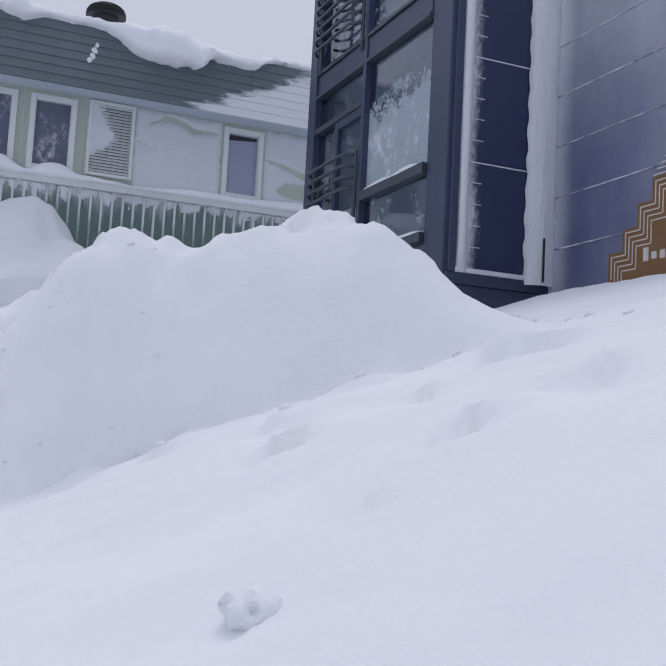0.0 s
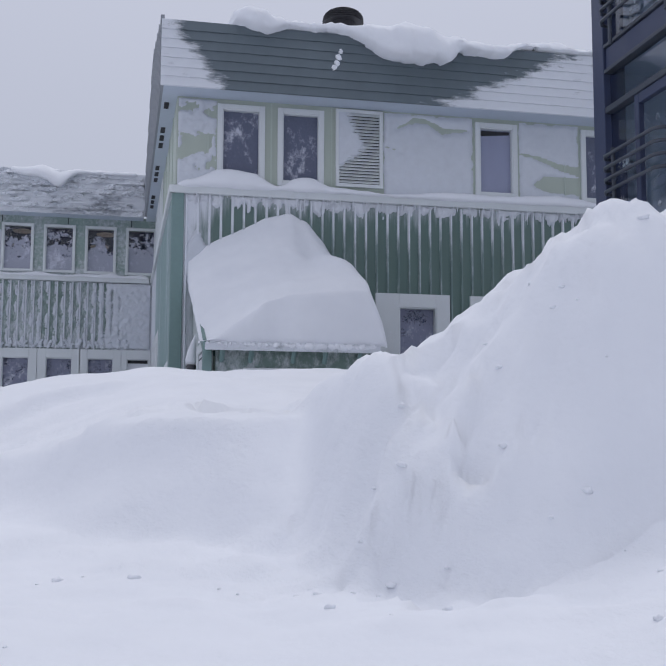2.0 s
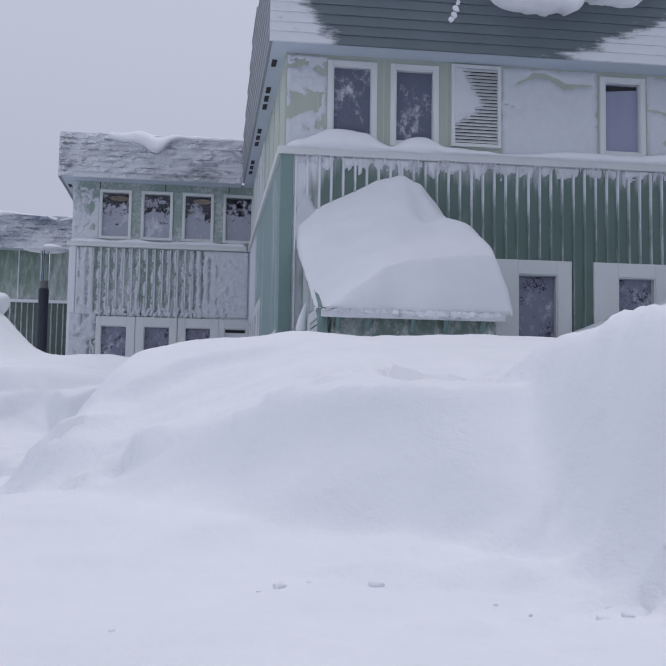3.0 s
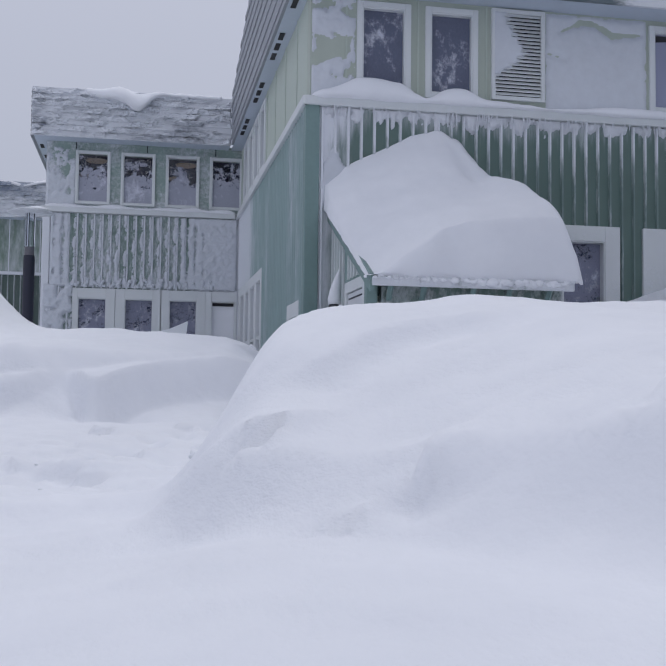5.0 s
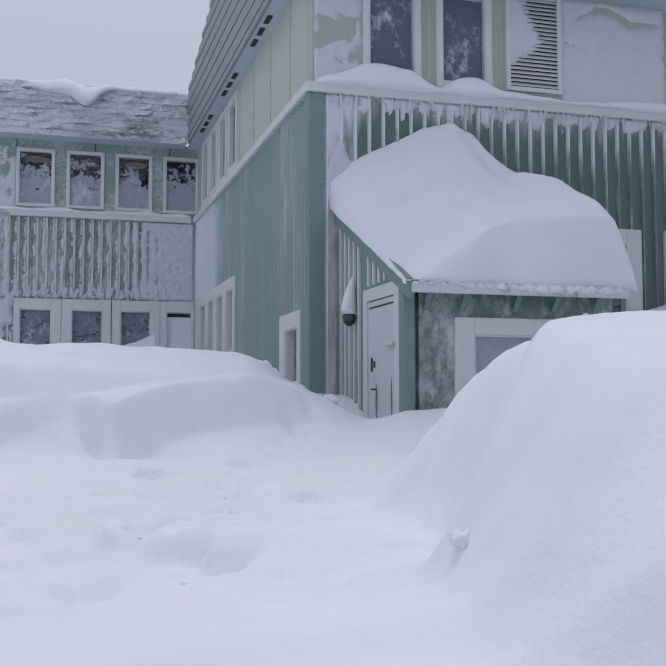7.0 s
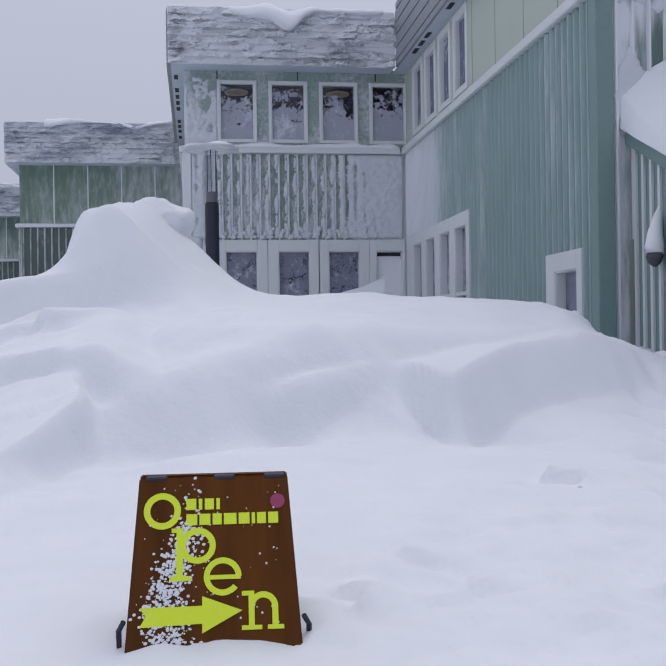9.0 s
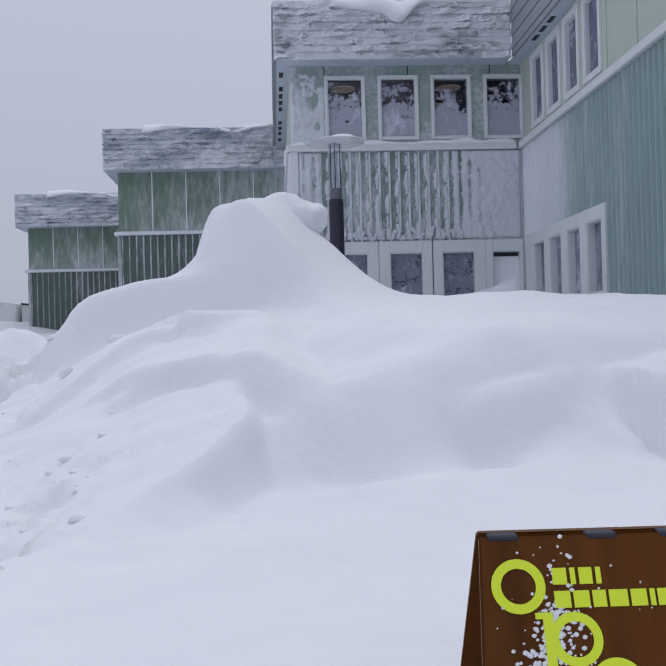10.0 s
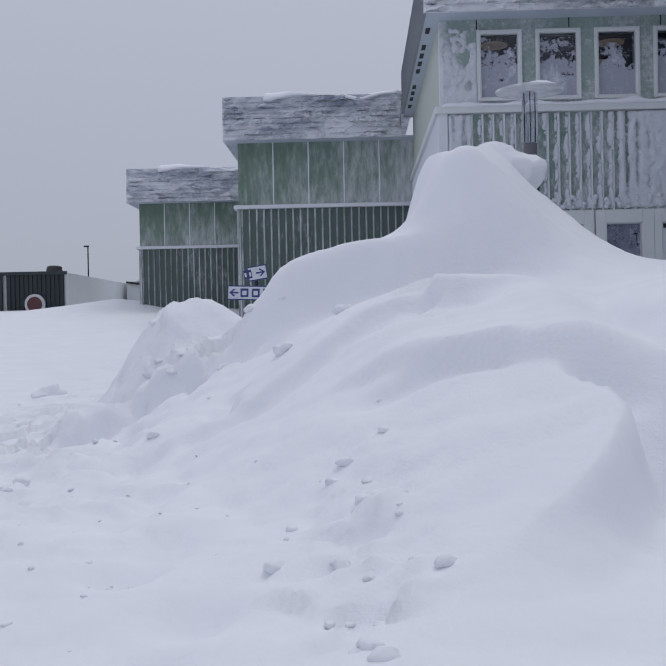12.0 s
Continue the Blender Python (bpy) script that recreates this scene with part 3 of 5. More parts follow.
    broken = 0.5 * np.exp(-((x - 0.6) / 0.8) ** 2 - ((y + 12.85) / 0.45) ** 2) + 0.6 * np.exp(-((x - 0.25) / 0.4) ** 2 - ((y + 13.1) / 0.35) ** 2) + np.exp(-((x + 0.5) / 0.45) ** 2 - ((y + 1.3) / 0.7) ** 2) + 0.7 * np.exp(-((x - 2.0) / 0.35) ** 2 - ((y + 13.2) / 0.4) ** 2) + 0.8 * np.exp(-((x + 7.1) / 0.5) ** 2 - ((y + 0.7) / 0.5) ** 2) + 0.6 * np.exp(-((x + 5.2) / 0.6) ** 2 - ((y - 1.0) / 0.6) ** 2) + 0.5 * np.exp(-((x + 0.4) / 0.7) ** 2 - ((y + 11.4) / 0.3) ** 2) + 0.6 * np.exp(-((x + 8.4) / 1.0) ** 2 - ((y + 0.5) / 3.0) ** 2) + 0.5 * np.exp(-((x + 6.1) / 0.25) ** 2 - ((y + 4.6) / 0.8) ** 2)
    z = z + broken * (0.15 * chunks(x + 0.05 * waves(x, y, 6.0, 8.0, 2), y, 4.5, 1.0) + 0.06 * chunks(x, y + 0.04 * waves(x, y, 9.0, 6.0, 2), 11.0, 2.0))
    trod = np.exp(-((x + 2.8) / 1.3) ** 2 - ((y + 7.6) / 1.5) ** 2) + np.exp(-((x + 7.9) / 1.3) ** 2 - ((y + 3.2) / 2.5) ** 2) + 0.8 * np.exp(-((x + 6.0) / 0.3) ** 2 - ((y + 4.3) / 0.8) ** 2)
    z = z + trod * (0.12 * np.maximum(waves(x, y, 3.2, 4.0, 3), -0.3) + 0.035 * chunks(x + 0.06 * waves(x, y, 5.0, 3.0, 2), y, 5.0, 5.0) + 0.03 * waves(x, y, 11.0, 5.0, 2))
    # footprints towards the door and off to the other side
    for k in range(22):
        fx, fy = -3.3 + 0.115 * k + 0.13 * (k % 2), -9.0 + 0.30 * k + 0.05 * math.sin(k * 2.1)
        z = z - 0.075 * np.exp(-((x - fx) / 0.085) ** 2 - ((y - fy) / 0.14) ** 2) + 0.03 * np.exp(-((x - fx - 0.1) / 0.10) ** 2 - ((y - fy + 0.14) / 0.10) ** 2)
    for k in range(14):
        fx, fy = -6.6 - 0.12 * k + 0.2 * (k % 2), -5.4 + 0.42 * k
        z = z - 0.08 * np.exp(-((x - fx) / 0.11) ** 2 - ((y - fy) / 0.15) ** 2)
    scour = np.exp(-((x - 2.4) / 1.1) ** 2 - ((y + 14.2) / 1.2) ** 2) + 0.6 * np.exp(-((x + 2.6) / 1.2) ** 2 - ((y + 8.0) / 1.4) ** 2) + 0.5 * np.exp(-((x + 0.6) / 1.4) ** 2 - ((y + 13.6) / 0.5) ** 2)
    z = z + scour * 0.20 * np.maximum(waves(x * 1.2 - y * 0.5, y * 2.2 + x * 0.9, 1.5, 11.0, 4) - 0.16, 0.0)
    for q in SCUFFS:
        z = z + scuff(x, y, *q)
    far_rise = step01(30, 70, np.hypot(x, y - 0))
    return z * (1 - far_rise) + (3.0 + 0 * x) * far_rise


def spaced(lo, hi, step, far):
    inner = list(np.arange(lo, hi + step * 0.5, step))
    out, d, p = [], step, hi
    while p < far:
        d *= 1.32
        p += d
        out.append(p)
    left, d, p = [], step, lo
    while p > -far:
        d *= 1.32
        p -= d
        left.append(p)
    return np.array(left[::-1] + inner + out)


gx, gy = spaced(-9.5, 6.5, 0.032, 2500), spaced(-18.0, 6.5, 0.032, 2500)
mx, my = np.meshgrid(gx, gy)
mz = snow_height(mx.ravel(), my.ravel())
co = np.column_stack((mx.ravel(), my.ravel(), mz))
nx_, ny_ = len(gx), len(gy)
idx = (np.arange(ny_ - 1)[:, None] * nx_ + np.arange(nx_ - 1)[None, :]).ravel()
quads = np.column_stack((idx, idx + 1, idx + nx_ + 1, idx + nx_))
ground_me = bpy.data.meshes.new("ground")
ground_me.vertices.add(len(co))
ground_me.vertices.foreach_set("co", co.ravel())
ground_me.loops.add(quads.size)
ground_me.loops.foreach_set("vertex_index", quads.ravel().astype(np.int32))
ground_me.polygons.add(len(quads))
ground_me.polygons.foreach_set("loop_start", (np.arange(len(quads)) * 4).astype(np.int32))
ground_me.update(calc_edges=True)
ground_me.shade_smooth()
ground_me.materials.append(SNOW)
tagged(new("ground", ground_me), "deep white wind-drifted snow with ridges and hollows", "snow ground", "", "structure")


def ground_at(x, y):
    return float(snow_height(np.array([x], dtype=float), np.array([y], dtype=float))[0])


# ---- the green building, wing by wing ----
FLOOR = 0.6
FASCIA_OUT, FASCIA_SIDE = 0.50, 0.30


def wing(name, label, x, y, width, depth, roof_z, board, count=7):
    h = thing(name, (x + width / 2, y + depth / 2, FLOOR), label, "building", "wings of the green building")
    return h, Face(x, y, 1, 0, 0, -1), Face(x, y, 0, 1, -1, 0)


def roof_block(house, x0, x1, y0, y1, z0, z1, material, soffit_slots):
    """Flat roof slab with a flat soffit under its overhang."""
    bm = bmesh.new()
    box(bm, x0 + 0.06, x1, y0 + 0.06, y1, z1 - 0.25, z1 - 0.02)
    part("roof", bm, material, house, "flat roof edged with grey boards")
    bm = bmesh.new()
    box(bm, x0 + 0.05, x1, y0 + 0.05, y1, z0 - 0.002, z0 + 0.03)
    part("soffit", bm, SOFFIT, house, "pale blue-grey soffit")
    for a, b, c, d in soffit_slots:
        bm = bmesh.new()
        box(bm, a, b, c, d, z0 - 0.012, z0 - 0.003)
        part("vent_slot", bm, DARK, house)


# main wing
A, AF, AS = wing("main_wing", "two-storey green corrugated building wing, half covered in rime", 0, 0, 12, 9.9, 8.63, None)
Z0, Z1 = 7.53, 8.63
a_up = [(0.754, 1.384), (1.77, 2.40), (5.29, 5.91), (7.30, 7.93), (9.0, 9.63)]
a_low = [(3.80, 4.46), (5.49, 6.13), (7.2, 7.84)]
holes = [(s0, s1, 6.18, 7.36) for s0, s1 in a_up] + [(s0, s1, 2.95, 4.10) for s0, s1 in a_low]
for z0, z1 in ((FLOOR, 4.8), (4.8, 7.6)):
    wall_panels(AF, 0, 12, z0, z1, [h for h in holes if z0 < h[2] < z1], PANEL_FRONT, A, "pale green panelled front wall plastered with wind-blown snow")
wide = [(s0 - 0.42, s1 + 0.24, 2.7, 4.33) for s0, s1 in a_low]
sheet("sheet_front", AF, 0.14, 12, FLOOR, 5.86, wide + [(0.32, 2.78, FLOOR, 3.2)], GREEN_SHADED_FRONT, CREST_FRONT, A, "green corrugated steel sheet with rimed ribs")
for i, (s0, s1) in enumerate(a_up):
    w = window(A, AF, s0, s1, 6.18, 7.36, PANE_SMOOTH if i == 2 else PANE_DARK, 0.085, 0.04, 0.06, False)
    if i == 2:
        bm = bmesh.new()
        q = [bm.verts.new(AF.at(s, d, z)) for d in (-0.052, -0.058) for s, z in ((s0 + 0.04, 7.22), (s1 - 0.04, 7.27), (s1 - 0.04, 7.322), (s0 + 0.04, 7.322))]
        for k in ((0, 1, 2, 3), (7, 6, 5, 4), (0, 4, 5, 1), (1, 5, 6, 2), (2, 6, 7, 3), (3, 7, 4, 0)):
            bm.faces.new([q[j] for j in k])
        part("clear_strip", bm, DARK, w, "dark strip of bare glass above the snow")
for s0, s1 in a_low:
    window(A, AF, s0, s1, 2.95, 4.10, PANE_LOW, proud=0.06, panel=(s0 - 0.42, s1 + 0.24, 2.7, 4.33), sill=False)
a_side_up = [(5.22 + 1.05 * i, 5.86 + 1.05 * i) for i in range(4)]
a_side_low = [(5.22 + 1.05 * i, 5.92 + 1.05 * i) for i in range(4)]
side_holes = [(s0, s1, 6.2, 7.36) for s0, s1 in a_side_up] + [(s0, s1, 2.2, 3.95) for s0, s1 in a_side_low] + [(0.58, 1.28, 1.9, 2.93)]
wall_panels(AS, 0.26, 9.88, FLOOR, 7.6, side_holes, PANEL_SIDE, A, "pale green panelled side wall")
sheet("sheet_side", AS, 0.14, 9.86, FLOOR, 5.86, [(5.03, 9.6, 2.0, 4.16), (0.42, 1.57, 1.7, 3.15)], GREEN_LIT_SIDE, CREST_LIT_SIDE, A, "green corrugated steel sheet, coloured paler and bluer as the lit side")
for s0, s1 in a_side_up:
    window(A, AS, s0, s1, 6.2, 7.36, PANE_DARK, 0.1, 0.03, 0.06, False)
for i, (s0, s1) in enumerate(a_side_low):
    window(A, AS, s0, s1, 2.2, 3.95, PANE_LOW, proud=0.06, panel=(5.03 if i == 0 else s0 - 0.17, 9.6 if i == 3 else s1 + 0.175, 2.0, 4.16), sill=False, bars=(2.85,))
window(A, AS, 0.58, 1.28, 1.9, 2.93, PANE_LOW, proud=0.06, panel=(0.42, 1.57, 1.7, 3.15), sill=False)
# corner trim, joints, ledge
bm = bmesh.new()
AF.box(bm, -0.06, 0.14, 0.06, -0.14, FLOOR, 5.88, 0.01)
part("corner_trim", bm, TRIM_GREEN, A, "green folded steel corner trim")
for s in (0.52, 1.58, 2.62, 6.9):
    bm = bmesh.new()
    AF.box(bm, s - 0.012, s + 0.012, 0.012, -0.01, 6.1, 7.55)
    part("panel_strip", bm, PANEL_SIDE, A)
for s in (1.2, 2.45, 3.7, 4.9):
    bm = bmesh.new()
    AS.box(bm, s - 0.02, s + 0.02, 0.012, -0.01, 6.05, 7.55)
    part("panel_strip", bm, PANEL_SIDE, A)
for face, s1 in ((AF, 12.0), (AS, 9.80)):
    bm = bmesh.new()
    face.box(bm, -0.09, s1, 0.11, 0.002, 5.87, 6.0, 0.012)
    part("ledge", bm, WHITE, A, "sheet-metal ledge between the storeys")
# louvre
bm = bmesh.new()
for a, b, c, d in cells(2.69, 3.52, 6.14, 7.50, [(2.75, 3.46, 6.2, 7.44)]):
    AF.box(bm, a, b, 0.05, -0.01, c, d, 0.005)
louvre = part("louvre", bm, WHITE, A, "white slatted ventilation louvre half filled with snow")
for i in range(22):
    z = 6.22 + i * 0.056
    bm = bmesh.new()
    p = [AF.at(s, d, zz) for s in (2.75, 3.46) for d, zz in ((0.045, z), (0.005, z + 0.045), (0.005, z + 0.036), (0.045, z - 0.009))]
    v = [bm.verts.new(q) for q in p]
    for k in range(4):
        bm.faces.new((v[k], v[(k + 1) % 4], v[4 + (k + 1) % 4], v[4 + k]))
    bm.faces.new(v[:4])
    bm.faces.new(v[4:])
    part("slat", bm, WHITE, louvre)
bm = bmesh.new()
AF.box(bm, 2.75, 3.46, 0.003, 0.001, 6.2, 7.44)
part("backing", bm, DARK, louvre)
# roof edge
slots = [(-0.20, -0.12, y0, y0 + 0.32) for y0 in (0.35, 1.75, 2.25, 2.75, 4.4, 4.9, 5.4, 7.0, 7.5, 8.0)]
roof_block(A, -FASCIA_SIDE, 12.2, -FASCIA_OUT, 10.0, Z0, Z1, BOARD_A, slots)
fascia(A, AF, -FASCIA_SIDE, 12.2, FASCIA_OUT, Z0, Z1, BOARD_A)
RIDGE_Y, RIDGE_Z = 4.6, 9.88
for i in range(19):
    za = Z0 + i * 0.125
    zb = min(za + 0.125, RIDGE_Z)
    f = max(0.0, (za - Z1) / (RIDGE_Z - Z1))
    y0, y1 = -FASCIA_OUT + 0.055 + f * (RIDGE_Y + FASCIA_OUT - 0.08), 9.35 + f * (RIDGE_Y + 0.03 - 9.35)
    bm = bmesh.new()
    AS.box(bm, y0, y1, FASCIA_SIDE + 0.012 * (i % 2), FASCIA_SIDE - 0.05, za, zb - 0.012, 0.004)
    part("gable_board", bm, BOARD_LIT_SIDE, A)
bm = bmesh.new()
prof = ((-0.48, Z1 - 0.03), (RIDGE_Y, RIDGE_Z), (9.7, Z1 - 0.03))
ends = [[bm.verts.new((x, y, z)) for y, z in prof] for x in (-0.24, 12.2)]
bm.faces.new(ends[0][::-1])
bm.faces.new(ends[1])
for k in range(3):
    bm.faces.new((ends[0][k], ends[0][(k + 1) % 3], ends[1][(k + 1) % 3], ends[1][k]))
part("pitched_roof", bm, SNOW_SMOOTH, A, "snow-covered pitched roof")

# far wing
B, BF, BS = wing("far_wing", "rimed green corrugated wing with a row of frosted windows", -4.5, 9.9, 4.5, 8.3, 8.63, None)
b_up = [(0.71 + 1.03 * i, 1.39 + 1.03 * i) for i in range(4)]
b_low = [(0.78, 1.42), (1.84, 2.48), (2.86, 3.50), (3.84, 4.40)]
wall_panels(BF, 0, 4.5, FLOOR, 7.6, [(s0, s1, 6.14, 7.28) for s0, s1 in b_up] + [(s0, s1, 2.7, 3.9) for s0, s1 in b_low], PANEL_B, B, "green panelled front wall with crusts of rime")
sheet("sheet_front", BF, 0.12, 4.44, FLOOR, 5.86, [(0.66, 4.5, 2.5, 4.13)], GREEN_RIMED, CREST_RIMED, B, "corrugated green sheet thick with rime")
for s0, s1 in b_up:
    window(B, BF, s0, s1, 6.14, 7.28, PANE_MELT, 0.055, 0.05, 0.05, False)
for i, (s0, s1) in enumerate(b_low):
    window(B, BF, s0, s1, 2.7, 3.9, PANE_SNOWED if i == 3 else PANE_LOW, proud=0.06, panel=(0.66 if i == 0 else 3.703 if i == 3 else s0 - 0.21, 4.44 if i == 3 else s1 + 0.2, 2.5, 4.13), sill=False)
bm = bmesh.new()
BF.box(bm, 3.87, 4.37, -0.068, -0.076, 3.80, 3.875)
part("clear_strip", bm, DARK, B, "dark strip of bare glass above packed snow")
bm = bmesh.new()
BF.box(bm, -0.05, 0.12, 0.06, -0.14, FLOOR, 5.88, 0.01)
part("corner_trim", bm, GREEN_RIMED, B, "rimed corner trim")
for s in (0.66, 2.28, 3.88):
    bm = bmesh.new()
    BF.box(bm, s - 0.01, s + 0.01, 0.01, -0.01, 7.36, 7.55)
    part("panel_strip", bm, DARK, B)
wall_panels(BS, 0.26, 8.3, FLOOR, 7.6, [], PANEL_SIDE, B)
sheet("sheet_side", BS, 0.14, 8.3, FLOOR, 5.86, [], GREEN_LIT_SIDE, CREST_LIT_SIDE, B)
for face, s1 in ((BF, 4.36), (BS, 8.2)):
    bm = bmesh.new()
    face.box(bm, -0.09, s1, 0.11, 0.002, 5.87, 6.0, 0.012)
    part("ledge", bm, WHITE, B)
slots = [(-4.70, -4.62, y0, y0 + 0.34) for y0 in (10.3, 11.4, 12.0, 12.6, 13.2, 14.6, 15.2, 15.8, 16.6)]
roof_block(B, -4.5 - FASCIA_SIDE, -FASCIA_SIDE - 0.02, 9.9 - FASCIA_OUT, 18.1, Z0, Z1, BOARD_RIMED, slots)
fascia(B, BF, -FASCIA_SIDE, 4.195, FASCIA_OUT, Z0, Z1, BOARD_RIMED, 8, crust=0.17)
fascia(B, BS, -FASCIA_OUT + 0.055, 7.7, FASCIA_SIDE, Z0, Z1, BOARD_LIT_SIDE, 10)

# lower wings beyond
for nm, lb, x, y, w, dp, zr, zl in (("side_wing", "lower green wing with rimed panels and dark corrugated base", -9.08, 18.2, 4.6, 7.1, 8.07, 5.36), ("end_wing", "end wing in dark green with a rimed roof edge", -13.25, 25.4, 4.2, 9.0, 7.46, 4.95)):
    H, HF, HS = wing(nm, lb, x, y, w, dp, zr, None)
    zs = zr - 1.09
    wall_panels(HF, 0, w, FLOOR, zs + 0.08, [], PANEL_FAR, H, "green panelled wall streaked with rime")
    wall_panels(HS, 0.26, dp, FLOOR, zs + 0.08, [], PANEL_FAR, H)
    sheet("sheet_front", HF, 0.05, w, FLOOR, zl - 0.1, [], GREEN_FAR, CREST_FAR, H, "dark green corrugated sheet")
    sheet("sheet_side", HS, 0.05, dp, FLOOR, zl - 0.1, [], GREEN_FAR, CREST_FAR, H)
    for k in range(1, 5):
        bm = bmesh.new()
        HF.box(bm, k * w / 5 - 0.015, k * w / 5 + 0.015, 0.02, -0.01, zl + 0.02, zs)
        part("panel_strip", bm, RIME, H)
    for face, s1 in ((HF, w), (HS, dp)):
        bm = bmesh.new()
        face.box(bm, -0.08, s1, 0.12, 0.002, zl - 0.1, zl, 0.012)
        part("ledge", bm, RIME, H)
    roof_block(H, x - 0.3, x + w - 0.02, y - 0.5, y + dp, zs, zr, BOARD_FAR, [])
    fascia(H, HF, -0.3, w - 0.35, 0.5, zs, zr, BOARD_FAR, 8, crust=0.14)
    fascia(H, HS, -0.445, dp, 0.3, zs, zr, BOARD_FAR, 8)

# rooms behind the panes, their darkness painted on the walls
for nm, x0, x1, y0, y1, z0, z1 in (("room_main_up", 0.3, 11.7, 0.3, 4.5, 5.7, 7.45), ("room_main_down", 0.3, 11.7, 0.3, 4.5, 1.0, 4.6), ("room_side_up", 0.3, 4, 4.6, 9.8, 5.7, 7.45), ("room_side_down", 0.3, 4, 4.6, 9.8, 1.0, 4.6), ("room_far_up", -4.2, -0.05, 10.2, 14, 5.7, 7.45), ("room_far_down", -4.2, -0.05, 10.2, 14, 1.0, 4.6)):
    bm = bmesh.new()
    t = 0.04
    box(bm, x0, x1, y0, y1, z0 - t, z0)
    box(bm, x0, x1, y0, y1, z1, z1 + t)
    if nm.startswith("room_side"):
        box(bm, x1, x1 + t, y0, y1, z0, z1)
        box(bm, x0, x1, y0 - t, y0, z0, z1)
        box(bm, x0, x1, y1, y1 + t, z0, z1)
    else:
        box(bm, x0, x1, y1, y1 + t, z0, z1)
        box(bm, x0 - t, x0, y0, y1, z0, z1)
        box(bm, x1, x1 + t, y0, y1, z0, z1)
    tagged(part(nm, bm, ROOM_GLOOM), "room behind the windows, its gloom put into the wall colour", "room", "", "structure")


# ---- porch with its cap of snow ----
porch = thing("porch", (1.5, -1.3, 1.2), "lean-to entrance porch in green sheet under deep snow", "porch")
PL = Face(0.35, 0, 0, -1, -1, 0)
PF = Face(0.35, -2.5, 1, 0, 0, -1)


def porch_roof(y):
    return 4.40 + 0.46 * y


def sloped(face, s0, s1, d0, d1, low, high, bm):
    """An upright slab whose top and bottom follow the roof's pitch."""
    v = [bm.verts.new(face.at(s, d, z)) for s in (s0, s1) for d in (d0, d1) for z in (low(s), high(s))]
    for q in ((0, 1, 3, 2), (4, 6, 7, 5), (0, 4, 5, 1), (2, 3, 7, 6), (0, 2, 6, 4), (1, 5, 7, 3)):
        bm.faces.new([v[i] for i in q])
    return bm


bm = bmesh.new()
sloped(PL, 0.06, 1.10, 0, -0.12, lambda s: 1.0, lambda s: porch_roof(-s) - 0.02, bm)
sloped(PL, 1.10, 2.32, 0, -0.12, lambda s: 3.12, lambda s: porch_roof(-s) - 0.02, bm)
part("side_wall", bm, TRIM_GREEN, porch)
for i in range(13):
    s = 0.12 + i * 0.185
    bm = bmesh.new()
    sloped(PL, s, s + 0.05, 0.03, 0.001, lambda q: 1.0 if q < 1.05 else 3.28, lambda q: porch_roof(-q) - 0.06, bm)
    if not 1.0 < s < 1.14:
        part("rib", bm, WHITE, porch, "frost-edged sheet rib")
bm = bmesh.new()
sloped(PL, 0.02, 2.72, 0.075, 0.03, lambda s: porch_roof(-s) - 0.16, lambda s: porch_roof(-s) + 0.05, bm)
part("rake_board", bm, TRIM_GREEN, porch, "blue-green sloping edge board")
bm = bmesh.new()
for x0, x1 in ((0.30, 2.76),):
    v = [bm.verts.new((x, y, porch_roof(y) + dz)) for x in (x0, x1) for y in (-0.01, -2.70) for dz in (-0.06, 0.0)]
    for q in ((0, 1, 3, 2), (4, 6, 7, 5), (0, 4, 5, 1), (2, 3, 7, 6), (0, 2, 6, 4), (1, 5, 7, 3)):
        bm.faces.new([v[i] for i in q])
part("roof", bm, TRIM_GREEN, porch)
bm = bmesh.new()
box(bm, 0.29, 0.42, -2.50, -2.36, 1.0, 3.22, 0.008)
part("corner_post", bm, TRIM_GREEN, porch, "blue-green corner post")
bm = bmesh.new()
for a, b, c, d in cells(0.12, 2.36, 1.0, 3.18, [(0.62, 1.5, 1.5, 2.75)]):
    PF.box(bm, a, b, -0.02, -0.12, c, d)
part("front_wall", bm, PORCH_FRONT, porch, "rimed green front wall")
window(porch, PF, 0.72, 1.42, 1.6, 2.66, PANE_CLEAR, proud=0.02, panel=(0.5, 1.62, 1.4, 2.84), sill=False)
for x in (0.55, 0.95, 1.55, 2.0, 2.5):
    bm = bmesh.new()
    tube(bm, [(x, -2.50, 2.92), (x, -2.68, 3.14)], 0.035, 4)
    part("bracket", bm, TRIM_GREEN, porch)
bm = bmesh.new()
box(bm, 0.30, 2.76, -2.74, -2.69, 3.06, 3.16, 0.008)
part("eave_board", bm, CREST_RIMED, porch, "frosted eave board")
for i in range(16):
    x = 0.36 + i * 0.155
    bm = bmesh.new()
    box(bm, x, x + 0.07 + 0.03 * math.sin(i * 2.7), -2.775 - 0.012 * math.sin(i * 1.9), -2.71, 3.155, 3.180, 0.006)
    part("roof_sheet_end", bm, CREST_RIMED, porch)
bm = bmesh.new()
for a, b, c, d in cells(1.10, 2.30, 1.0, 3.24, [(1.22, 2.16, 1.0, 3.10)]):
    PL.box(bm, a, b, 0.04, -0.10, c, d, 0.006)
part("door_frame", bm, WHITE, porch, "white door frame")
DOOR = frosted("door_paint", (0.62, 0.64, 0.67), 0.22, 0.5, 6, (1, 1, 0.4), None, 0.1, 0.2, 0.08)
bm = bmesh.new()
PL.box(bm, 1.225, 2.155, 0.015, -0.04, 1.0, 3.09, 0.004)
door = part("door", bm, DOOR, porch, "white door with flaking paint")
bm = bmesh.new()
